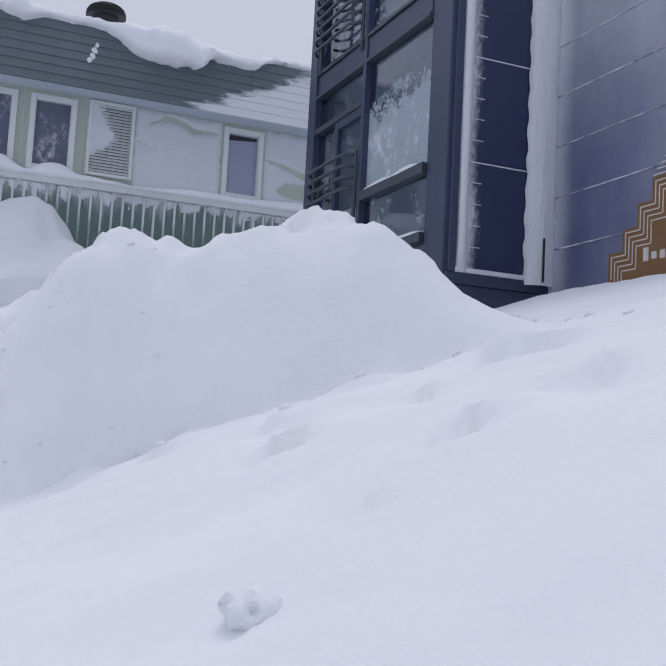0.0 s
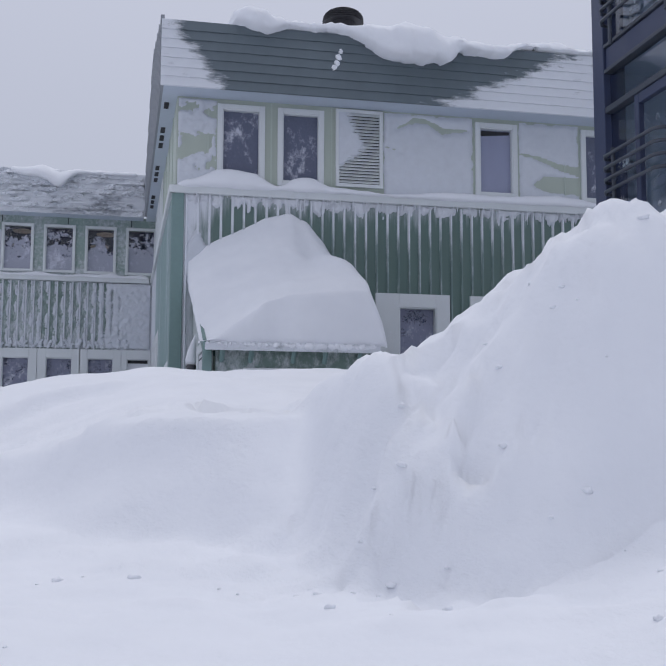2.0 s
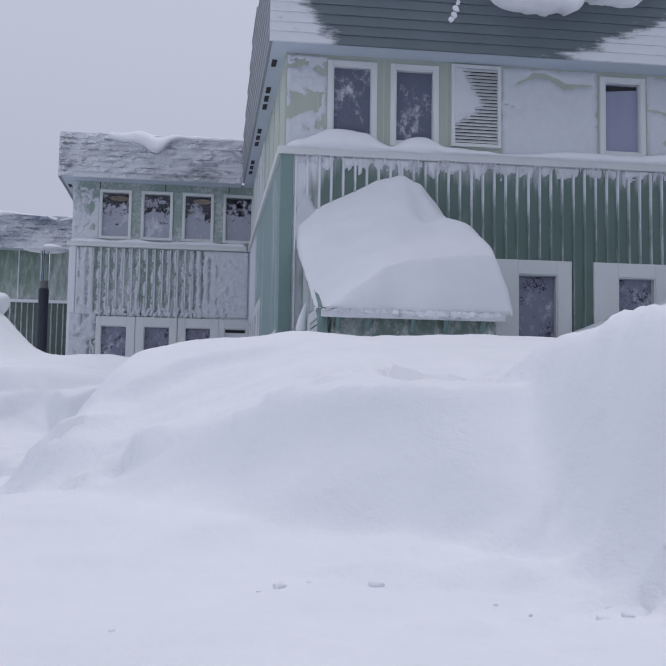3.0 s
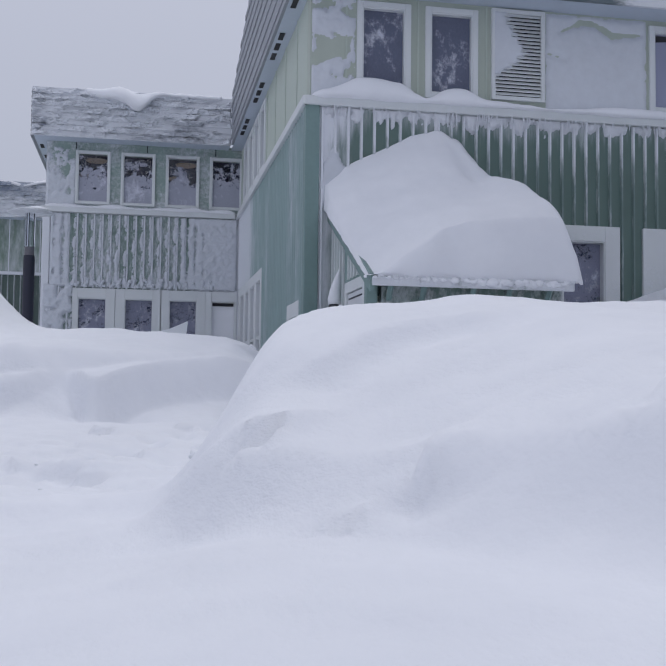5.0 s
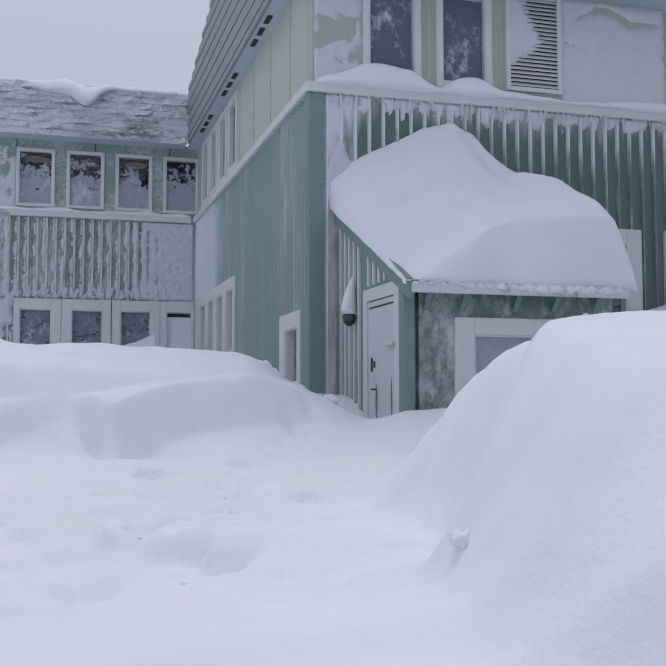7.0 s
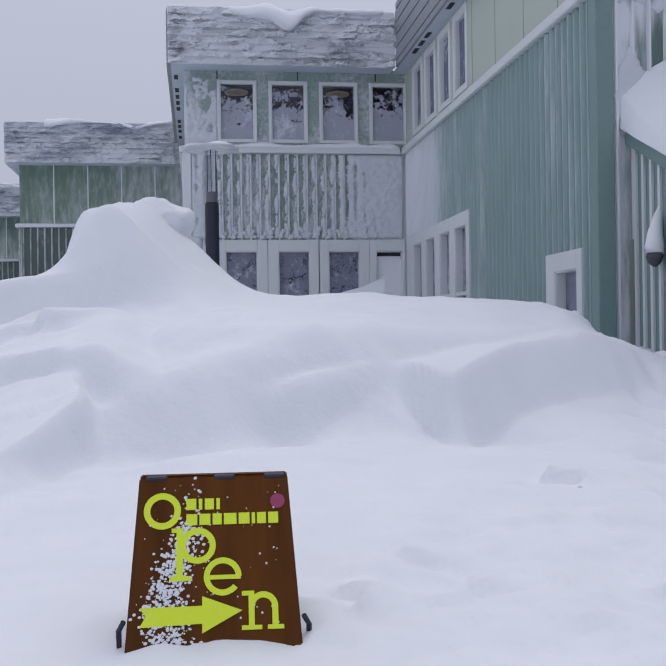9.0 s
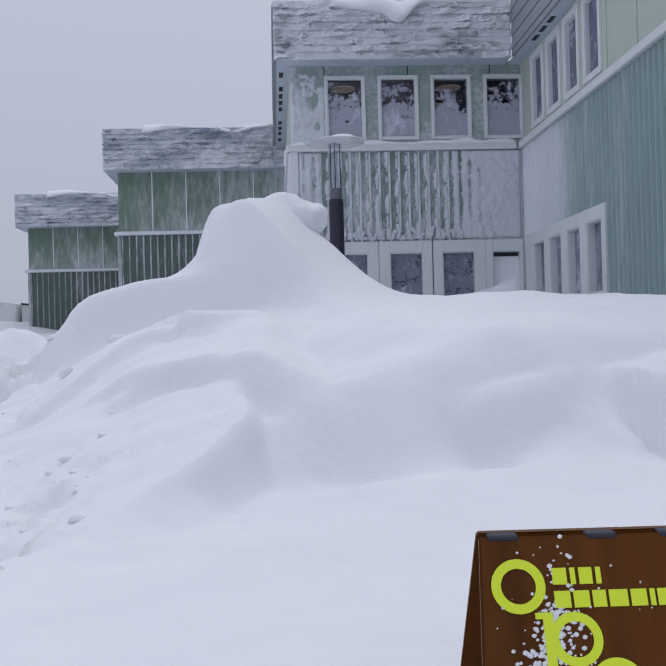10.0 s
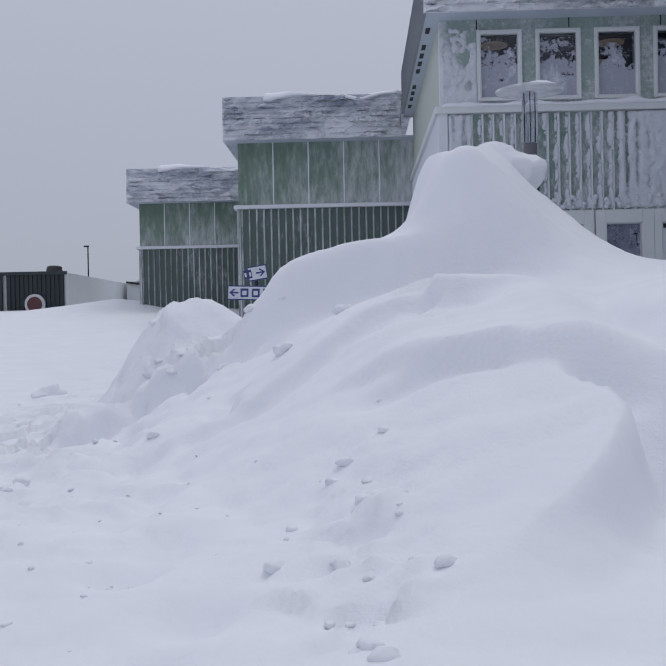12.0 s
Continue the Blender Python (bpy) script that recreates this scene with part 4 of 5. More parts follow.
PL.box(bm, 1.34, 1.38, 0.028, 0.014, 2.30, 2.46, 0.004)
PL.box(bm, 1.44, 1.47, 0.03, 0.014, 2.34, 2.42, 0.004)
part("lock_plate", bm, BLACK, door)
bm = bmesh.new()
tube(bm, [PL.at(1.50, 0.02, 2.10), PL.at(1.50, 0.07, 2.10), PL.at(1.62, 0.07, 2.10)], 0.012, 6)
part("handle", bm, BLACK, door, "dark door handle")
bm = bmesh.new()
PL.box(bm, 1.28, 2.08, 0.02, 0.0142, 3.01, 3.03)
part("top_seam", bm, BLACK, door)
PEEL = plain("bare_door", (0.16, 0.165, 0.19), 0.7, 0, 0.2, 20)
for s0, z0, w, h in ((1.47, 1.55, 0.08, 0.62), (1.98, 1.52, 0.06, 0.72)):
    bm = bmesh.new()
    k = [(s0 + w * (0.5 + 0.5 * math.sin(a * 1.0) * (0.6 + 0.4 * math.sin(3 * a + s0))), z0 + h * (0.5 - 0.5 * math.cos(a))) for a in [i * 2 * math.pi / 22 for i in range(22)]]
    bm.faces.new([bm.verts.new(PL.at(s, 0.0165, z)) for s, z in k])
    ret = bmesh.ops.extrude_face_region(bm, geom=bm.faces[:])
    for v in [e for e in ret["geom"] if isinstance(e, bmesh.types.BMVert)]:
        v.co += PL.n * 0.001
    part("flaked_patch", bm, PEEL, door, "bare grey patch where paint has flaked")
bm = bmesh.new()
PL.box(bm, 1.93, 2.22, 0.09, 0.02, 2.56, 2.60, 0.006)
part("door_closer", bm, WHITE, door, "snow-topped metal bar")

# wall lamp with a hood of snow, on the porch's side
wall_lamp = thing("wall_lamp", (0.30, -0.72, 2.9), "grey dome wall lamp under a cone of snow", "lamp")
bm = bmesh.new()
tube(bm, [(0.26, -0.72, 3.0), (0.26, -0.72, 2.96), (0.26, -0.72, 2.90), (0.26, -0.72, 2.86)], [0.075, 0.085, 0.065, 0.02], 14)
part("dome", bm, plain("lamp_dome", (0.06, 0.06, 0.07), 0.25), wall_lamp, "", True)
bm = bmesh.new()
box(bm, 0.22, 0.345, -0.76, -0.68, 2.985, 3.02, 0.006)
part("bracket", bm, WHITE, wall_lamp)
bm = bmesh.new()
tube(bm, [(0.26, -0.72, 3.0), (0.26, -0.72, 3.06), (0.27, -0.715, 3.2), (0.30, -0.71, 3.36), (0.33, -0.70, 3.48)], [0.095, 0.10, 0.075, 0.045, 0.012], 12)
tagged(part("snow_cone", bm, SNOW_SMOOTH, None, "", True), "cone of white snow on the wall lamp", "snow", "", "stuff")

# snow on the porch roof
cap_top = ((0.22, 4.75), (0.5, 5.02), (1.0, 5.28), (1.5, 5.52), (1.9, 5.62), (2.2, 5.50), (2.5, 5.10), (2.84, 4.55))
cap_lip = ((0.22, 3.18), (0.45, 3.26), (0.8, 3.50), (1.15, 3.76), (1.5, 3.84), (2.1, 3.86), (2.6, 3.84), (2.84, 3.66))
bm = bmesh.new()
NU, NV = 52, 40
grid = []
for i in range(NU + 1):
    x = 0.22 + 2.62 * i / NU
    zw = np.interp(x, [p[0] for p in cap_top], [p[1] for p in cap_top])
    zl = np.interp(x, [p[0] for p in cap_lip], [p[1] for p in cap_lip])
    edge = min(1.0, max(0.0, (2.84 - x) / 0.20))
    row = []
    for v in [0.965 * j / (NV - 2) for j in range(NV - 1)] + [0.988, 1.0]:
        y = -0.03 - 2.66 * v
        z = zl + (zw - zl) * (1 - v) ** 1.12 + 0.30 * bell(x, 2.50, 0.38) * bell(v, 0.66, 0.26) + 0.10 * bell(v, 0.9, 0.12) * bell(x, 2.2, 0.8, 4) - 0.16 * bell(x, 2.05, 0.2) * bell(v, 0.35, 0.2) - 0.10 * bell(x, 1.0, 0.6) * bell(v, 0.45, 0.3)
        low = porch_roof(y) + 0.01
        z = low + max(0.02, z - low) * (edge ** 0.45 if edge < 1 else 1.0)
        row.append(bm.verts.new((x, y, z)))
    front = -0.03 - 2.66
    ztop = row[-1].co.z
    zb = 3.165 - 0.07 * bell(x, 1.45, 0.25)
    for k, (out, f) in enumerate(((0.010, 0.02), (0.03, 0.10), (0.06, 0.38), (0.065, 0.7), (0.02, 1.0))):
        bulge = 1.0 + 0.8 * bell(x, 1.7, 0.25) * 0.4 - 0.5 * bell(x, 1.25, 0.2)
        row.append(bm.verts.new((x, front - out * bulge, ztop + (zb - ztop) * f)))
    grid.append(row)
for a, b in zip(grid, grid[1:]):
    for k in range(len(a) - 1):
        bm.faces.new((a[k], b[k], b[k + 1], a[k + 1]))
for side in (grid[0], grid[-1]):
    low = [bm.verts.new((v.co.x, v.co.y, min(v.co.z, porch_roof(v.co.y) + 0.005))) for v in side]
    for k in range(len(side) - 1):
        bm.faces.new((side[k], side[k + 1], low[k + 1], low[k]))
bmesh.ops.recalc_face_normals(bm, faces=bm.faces)
lumpy(bm, 0.022, 1.9, 3.0)
tagged(part("porch_snow", bm, SNOW_SMOOTH, None, "", True), "thick smooth slab of snow on the porch roof", "snow", "", "stuff")

rng = random.Random(8)
bm = bmesh.new()
for i in range(60):
    x = 0.34 + 2.4 * i / 60 + rng.uniform(-0.02, 0.02)
    r = rng.uniform(0.015, 0.045) * (0.5 + 1.0 * bell(x, 1.9, 0.8))
    bmesh.ops.create_icosphere(bm, subdivisions=2, radius=r, matrix=Matrix.Translation((x, -2.74 + rng.uniform(-0.02, 0.02), 3.16 - r * 0.5)) @ Matrix.Diagonal((1.3, 0.8, 0.9, 1)))
lumpy(bm, 0.012, 12.0)
tagged(part("eave_snow", bm, SNOW, None, "", True), "lumps of snow caught along the porch eave", "snow", "", "stuff")

# ---- snow on ledges and roof edges ----
snow_ridge("ledge_snow", AF, 0.0, 9.0, lambda s: 0.10 + 0.26 * bell(s, 1.0, 0.55, 4) + 0.20 * bell(s, 2.1, 0.32, 3) + 0.10 * bell(s, 6.2, 1.1) + 0.04 * math.sin(3 * s), lambda s: 0.17, lambda s: 5.99, 0.0, "bank of snow along the front ledge", seed=1.0)
snow_ridge("ledge_snow", BF, -0.06, 4.4, lambda s: 0.07 + 0.03 * math.sin(5 * s) + 0.10 * bell(s, 3.4, 0.2), lambda s: 0.14, lambda s: 5.99, 0.0, "thin snow along the far wing's ledge", seed=2.0)


def a_drop(s):
    return 0.18 * bell(s, 1.38, 0.24) + 0.50 * bell(s, 3.85, 0.85, 4) + 0.14 * bell(s, 4.42, 0.10) + 0.26 * bell(s, 5.25, 0.5, 3) - 0.04


snow_ridge("roof_snow", AF, 0.75, 11.5, lambda s: 0.22 + 0.24 * bell(s, 1.25, 0.35) + 0.30 * bell(s, 3.75, 0.75) + 0.10 * bell(s, 2.7, 0.4) + 0.04 * math.sin(2.1 * s) + 0.06 * bell(s, 6.4, 0.4), lambda s: 1.0 + 0.25 * bell(s, 1.3, 0.4) + 0.45 * bell(s, 3.9, 1.0, 3) + 0.22 * bell(s, 5.3, 0.6), lambda s: 8.62, -0.42, "overhanging wind-sculpted cornice of snow on the roof edge", 0.05, 15, 3.0, a_drop, 0.09)
snow_ridge("roof_snow", BF, 0.75, 4.1, lambda s: 0.16 + 0.10 * bell(s, 1.6, 0.5), lambda s: 0.9 + 0.30 * bell(s, 1.9, 0.6, 3), lambda s: 8.62, -0.30, "snow cornice hanging over the far wing's roof edge", 0.05, 13, 5.0, lambda s: 0.42 * bell(s, 2.05, 0.30) + 0.14 * bell(s, 1.4, 0.5) + 0.05, 0.03)
for x, y, w, zr in ((-9.08, 18.2, 4.6, 8.07), (-13.25, 25.4, 4.2, 7.46)):
    snow_ridge("roof_snow", Face(x, y, 1, 0, 0, -1), 0.55, w - 0.2, lambda s: 0.16 + 0.08 * math.sin(1.7 * s), lambda s: 0.9 + 0.12 * bell(s, 1.2, 0.6) + 0.1 * bell(s, 3.3, 0.4), lambda s, z=zr: z - 0.01, -0.35, "low snow cornice on a lower wing's roof edge", 0.08, 11, x, lambda s: 0.12 * bell(s, 0.8, 0.5) + 0.16 * bell(s, 3.2, 0.4), 0.03)
# patch of snow clinging to the roof boards
bm = bmesh.new()
for s0, z0, r in ((2.66, 8.32, 0.05), (2.63, 8.22, 0.06), (2.60, 8.12, 0.055), (2.55, 8.03, 0.05)):
    bmesh.ops.create_icosphere(bm, subdivisions=2, radius=r, matrix=Matrix.Translation(AF.at(s0, FASCIA_OUT + 0.02, z0)) @ Matrix.Diagonal((0.9, 0.35, 1.0, 1)))
lumpy(bm, 0.02, 14.0)
tagged(part("board_snow", bm, SNOW, None, "", True), "small patch of snow on the roof boards", "snow", "", "stuff")
# icicles
bm = bmesh.new()
rng = random.Random(4)
for i in range(110):
    s = rng.uniform(0.2, 8.0)
    ln = rng.uniform(0.04, 0.16) * (1.6 if rng.random() < 0.15 else 1)
    p = AF.at(s, 0.10 + rng.uniform(-0.02, 0.012), 5.875)
    tube(bm, [p, p - Vector((0, 0, ln * 0.5)), p - Vector((0, 0, ln))], [0.012, 0.008, 0.001], 5)
tagged(part("icicles", bm, RIME, None, "", True), "short icicles under the front ledge", "ice", "", "stuff")



# ---- snow and rime plastered on the walls ----
def wall_skin(name, face, s0, s1, z0, z1, inside, d0, thick, material, label, step=0.03, rough=0.008, steep=0.5):
    """A crust on a wall: as thick as inside(s, z) lets it grow, gone where that falls below nought."""
    cols, rows = int((s1 - s0) / step), int((z1 - z0) / step)
    f = [[inside(s0 + (s1 - s0) * c / cols, z0 + (z1 - z0) * r / rows) for c in range(cols + 1)] for r in range(rows + 1)]
    bm = bmesh.new()
    vs = {}

    def vert(c, r):
        if (c, r) not in vs:
            s, z = s0 + (s1 - s0) * c / cols, z0 + (z1 - z0) * r / rows
            g = min(thick, f[r][c] * steep) if f[r][c] > 0 else max(-d0 - 0.012, f[r][c] * 4)
            if c in (0, cols) or r in (0, rows):
                g = -d0 - 0.012 if f[r][c] < 0.03 else 0.0
            vs[c, r] = bm.verts.new(face.at(s, d0 + g + (rough * noise.fractal(Vector((s * 9, z * 9, d0)), 0.8, 2.0, 3) if g > 0 else 0.0), z))
        return vs[c, r]

    for r in range(rows):
        for c in range(cols):
            if max(f[r][c], f[r][c + 1], f[r + 1][c], f[r + 1][c + 1]) > 0:
                bm.faces.new((vert(c, r), vert(c + 1, r), vert(c + 1, r + 1), vert(c, r + 1)))
    return tagged(part(name, bm, material, None, "", True), label, "snow", "", "stuff")


def ragged(s, z, scale=4.0, seed=0.0):
    return noise.fractal(Vector((s * scale + seed, z * scale, seed)), 0.8, 2.0, 4)


def band(s, z, xs, zs, ws):
    """How far a place lies outside a bare band along a line; large past its ends."""
    past = max(xs[0] - s, s - xs[-1], 0.0)
    return abs(z - np.interp(s, xs, zs)) - np.interp(s, xs, ws) + past


def front_snow(s, z):
    f = 0.10
    f = min(f, band(s, z, (3.76, 4.1, 4.33, 4.6, 5.06), (7.23, 7.40, 7.38, 7.24, 7.28), (0.004, 0.045, 0.05, 0.06, 0.01)))
    f = min(f, band(s, z, (6.0, 6.4, 6.8, 7.17), (6.94, 6.86, 6.72, 6.66), (0.006, 0.03, 0.06, 0.09)))
    f = min(f, band(s, z, (6.34, 6.5, 7.17), (6.38, 6.40, 6.38), (0.03, 0.13, 0.16)))
    f = min(f, band(s, z, (3.54, 3.7, 3.9), (6.90, 6.87, 6.81), (0.015, 0.02, 0.0)))
    for a, b in ((5.16, 6.04), (7.17, 8.06)):
        f = min(f, max(a - s, s - b, -0.1))
    return min(f, s - 3.54, 7.50 - z) + 0.03 * ragged(s, z, 5.0, 2.0)


wall_skin("wall_snow", AF, 3.50, 8.9, 6.02, 7.52, front_snow, 0.004, 0.035, SNOW_SHADED, "smooth crust of wind-packed snow on the upper front wall, cracked open in places")


def louvre_snow(s, z):
    return min(np.interp(z, (6.42, 6.52, 6.62, 6.72, 6.86, 7.05, 7.25, 7.44), (2.70, 2.80, 2.98, 3.10, 3.22, 3.10, 3.02, 2.96)) - s + 0.07 * ragged(s, z, 6.0, 3.0) + 0.05 * math.sin(z * 112.0), 0.06)


wall_skin("louvre_snow", AF, 2.72, 3.44, 6.38, 7.46, louvre_snow, 0.040, 0.018, SNOW_SHADED, "wind-packed snow filling part of the louvre", 0.022, 0.004)


def corner_snow(s, z):
    f = 0.14 + 0.28 * ragged(s, z, 3.2, 5.0) - 0.55 * max(0.0, s - 0.42)
    return min(f, 0.66 - s, max(abs((s - 0.34) / 0.30), abs((z - 6.72) / 0.22)) * 0.2 - 0.16 + 0.10 * ragged(s, z, 3.0, 1.0))


wall_skin("wall_snow", AF, 0.02, 0.67, 6.02, 7.50, corner_snow, 0.004, 0.04, SNOW_SHADED, "broken rime crust on the wall's upper corner", 0.025, 0.015)


def fringe(s, z):
    return 0.02 + 0.20 * noise.noise(Vector((s * 5.2, 0, 3.0))) + 0.14 * noise.noise(Vector((s * 17.0, 0, 1.0))) + 0.10 * ragged(s, z, 6.0, 7.0) - 0.85 * (5.80 - z) + 0.05 * bell(s, 2.6, 1.2)


wall_skin("ice_fringe", AF, 0.16, 9.0, 5.30, 5.875, fringe, 0.030, 0.045, RIME, "ragged fringe of ice and rime below the front ledge", 0.028, 0.010, 0.6)


def porch_plume(s, z):
    return 0.20 - abs(s - 0.36) * 0.8 - abs(z - 4.75) * 0.34 + 0.06 * ragged(s, z, 2.5, 9.0)


wall_skin("wall_snow", AF, 0.15, 0.60, 3.4, 5.5, porch_plume, 0.045, 0.015, SNOW_SHADED, "plume of fine snow on the corner beside the porch", 0.03, 0.004, 0.3)


def rimed_sheet(s, z):
    right = 0.30 * max(0.0, s - 2.9) - 0.02
    left = 0.35 * max(0.0, 0.75 - s)
    groove = 0.10 * math.cos(2 * math.pi * (s - 0.12) / 0.19)
    low = 0.35 * max(0.0, 4.55 - z)
    return min(0.12, groove - 0.035 + right + left + 0.8 * low + 0.14 * ragged(s, z, 3.4, 4.0) + 0.06 * ragged(s, z * 1.6, 13.0, 6.0))


wall_skin("wall_rime", BF, 0.13, 4.42, 4.16, 5.86, rimed_sheet, 0.030, 0.05, RIME_THICK, "lumpy rime grown over the far wing's corrugated sheet", 0.024, 0.022, 0.8)


def rimed_panel(s, z):
    return 0.20 * (0.75 - s) + 0.16 * (6.75 - z) + 0.22 * ragged(s, z, 4.0, 8.0) - 0.02


wall_skin("wall_rime", BF, 0.02, 0.66, 6.02, 7.40, rimed_panel, 0.006, 0.04, RIME_THICK, "flaking crust of rime beside the far wing's window", 0.022, 0.018)


def rimed_end(s, z):
    return 0.20 * ragged(s, z, 4.5, 3.0) + 0.12 - 0.25 * max(0.0, s - 0.25)


wall_skin("wall_rime", BF, 0.0, 0.66, 2.5, 4.2, rimed_end, 0.055, 0.05, RIME_THICK, "thick rime on the far wing's lower corner", 0.026, 0.02)
bm = bmesh.new()
rng = random.Random(31)
for i in range(17):
    s0 = 0.78 + i * 0.19 + rng.uniform(-0.02, 0.02)
    for k in range(rng.randint(2, 4)):
        r = rng.uniform(0.03, 0.06)
        bmesh.ops.create_icosphere(bm, subdivisions=2, radius=r, matrix=Matrix.Translation(BF.at(s0 + rng.uniform(-0.03, 0.03), 0.07, 4.19 + k * 0.055)) @ Matrix.Diagonal((1, 0.8, 0.9, 1)))
lumpy(bm, 0.02, 11.0, 2.0)
tagged(part("rime_knobs", bm, RIME_THICK, None, "", True), "knobs of rime at the feet of the sheet ribs", "rime", "", "stuff")

# roof vent
vent = thing("roof_vent", (2.95, 0.6, 8.6), "black ribbed round roof ventilator", "vent")
bm = bmesh.new()
tube(bm, [(2.95, 0.6, 8.6), (2.95, 0.6, 9.32)], 0.22, 20)
part("stack", bm, RUBBER, vent)
for i in range(7):
    bm = bmesh.new()
    z = 9.30 + i * 0.034
    r = 0.36 * math.sqrt(max(0.08, 1 - (i / 7.2) ** 3))
    tube(bm, [(2.95, 0.6, z), (2.95, 0.6, z + 0.012), (2.95, 0.6, z + 0.026)], [r, r + 0.012, r - 0.012], 28)
    part("rib", bm, RUBBER, vent)

# pendant lamps in the far wing's upper room
GLOW = bpy.data.materials.new("lamp_glow")
GLOW.use_nodes = True
GLOW.node_tree.nodes["Principled BSDF"].inputs["Base Color"].default_value = (0.6, 0.52, 0.45, 1)
GLOW.node_tree.nodes["Principled BSDF"].inputs["Emission Color"].default_value = (1.0, 0.72, 0.48, 1)
GLOW.node_tree.nodes["Principled BSDF"].inputs["Emission Strength"].default_value = 0.05
for x, y, z in ((-3.42, 10.75, 7.28), (-3.60, 11.3, 7.02), (-1.28, 10.75, 7.28), (-1.45, 11.3, 7.05)):
    lamp = thing("pendant_lamp", (x, y, z), "warm round pendant lamp behind a frosted window", "lamp", "lamps in the upper room")
    bm = bmesh.new()
    tube(bm, [(x, y, z), (x, y, z + 0.03), (x, y, z + 0.06)], [0.24, 0.25, 0.12], 20)
    part("shade", bm, GLOW, lamp)
    bm = bmesh.new()
    tube(bm, [(x, y, z + 0.05), (x, y, 7.45)], 0.008, 5)
    part("cord", bm, BLACK, lamp)

# ---- dark glazed building ----
dark_house = thing("glazed_building", (8, -7, 2.5), "navy-panelled building with a glazed stair tower, rimed", "building")
GL, GF, GW = Face(5.0, -9.0, 0, 1, -1, 0), Face(5.0, -9.0, 1, 0, 0, -1), Face(6.25, -9.0, 0, -1, -1, 0)
GTOP, GBOT = 11.0, 2.2


def g_box(name, face, s0, s1, d0, d1, z0, z1, m=NAVY_FRAME, label="", bevel=0.008, parent=None):
    bm = bmesh.new()
    face.box(bm, s0, s1, d0, d1, z0, z1, bevel)
    return part(name, bm, m, parent or dark_house, label)


g_box("corner_post", GL, 0.0, 0.20, 0.03, -0.10, GBOT, GTOP)
g_box("corner_post", GL, 0.21, 0.48, 0.0, -0.10, GBOT, GTOP)
g_box("end_post", GL, 3.72, 3.86, 0.05, -0.25, GBOT, GTOP)
g_box("end_post", GL, 3.87, 4.10, 0.0, -0.30, GBOT, GTOP)
g_box("mullion", GL, 2.11, 2.19, 0.04, -0.12, GBOT, GTOP)
for z0, z1 in ((6.37, 6.74), (8.6, 8.95)):
    for s0, s1 in ((0.48, 2.11), (2.19, 3.72)):
        sp = g_box("spandrel", GL, s0, s1, 0.015, -0.10, z0 + 0.05, z1 - 0.05)
        g_box("rail", GL, s0, s1, 0.045, -0.10, z0, z0 + 0.045, STEEL, "", 0.005, sp)
        g_box("rail", GL, s0, s1, 0.045, -0.10, z1 - 0.045, z1, STEEL, "", 0.005, sp)
g_box("transom", GL, 0.48, 2.11, 0.06, -0.10, 4.62, 4.74, STEEL)
g_box("transom", GL, 0.48, 2.11, 0.06, -0.10, 3.88, 3.98, STEEL)
g_box("transom", GL, 0.48, 2.11, 0.05, -0.10, 3.60, 3.70, STEEL)
g_box("transom", GL, 2.19, 3.72, 0.04, -0.10, 5.86, 5.94, STEEL)
g_box("casement", GL, 2.95, 3.05, 0.02, -0.06, 3.6, 5.86, NAVY_FRAME)
g_box("casement", GL, 2.19, 2.95, 0.02, -0.06, 5.74, 5.86, NAVY_FRAME)
G_FROST = pane_material("tower_pane_frosted", 0.56, 0.42, -1.15, 26.0, (0.42, 0.50, 0.58, 1))
G_CLEAR = pane_material("tower_pane", 0.40, 0.0, 0.0, 30.0, (0.42, 0.5, 0.58, 1))
for s0, s1, z0, z1, m in ((0.48, 2.11, 4.74, 6.37, G_FROST), (0.48, 2.11, 3.98, 4.62, G_CLEAR), (0.48, 2.11, 3.70, 3.88, G_CLEAR), (0.48, 2.11, 2.3, 3.6, G_CLEAR), (0.48, 2.11, 6.74, 8.6, G_CLEAR), (0.48, 2.11, 8.95, GTOP, G_CLEAR), (2.19, 3.72, 5.94, 6.37, G_FROST), (2.19, 2.95, 2.3, 5.74, G_CLEAR), (3.05, 3.72, 2.3, 5.86, G_CLEAR), (2.19, 3.72, 6.74, 8.6, G_CLEAR), (2.19, 3.72, 8.95, GTOP, G_CLEAR)):
    p = g_box("pane", GL, s0, s1, -0.045, -0.055, z0, z1, m, "", 0.0)
    p.visible_shadow = False
bm = bmesh.new()
box(bm, 6.9, 6.95, -8.95, -4.9, GBOT, GTOP)
box(bm, 5.1, 6.9, -4.98, -4.92, GBOT, GTOP)
for z in (3.2, 6.5, 8.75):
    box(bm, 5.13, 6.9, -8.9, -5.0, z, z + 0.12)
tagged(part("stairwell", bm, plain("stairwell_plaster", (0.62, 0.70, 0.76), 0.7, 0, 0.05)), "pale blue stairwell behind the glazing", "room", "", "structure")
# two stacks of bent rails before the far bay
for z0, count in ((4.80, 4), (6.92, 7)):
    rail = thing("window_rail", (4.8, -6, z0), "dark bent-tube safety rail edged with rime", "rail", "rails of the stair tower")
    for i in range(count):
        z = z0 + i * 0.145
        bm = bmesh.new()
        tube(bm, [GL.at(2.24, 0.03, z), GL.at(2.26, 0.14, z), GL.at(2.34, 0.20, z), GL.at(3.45, 0.20, z), GL.at(3.56, 0.14, z), GL.at(3.58, 0.03, z)], 0.022, 8)
        part("bar", bm, STEEL, rail, "", True)
    for s in (2.24, 3.30):
        bm = bmesh.new()
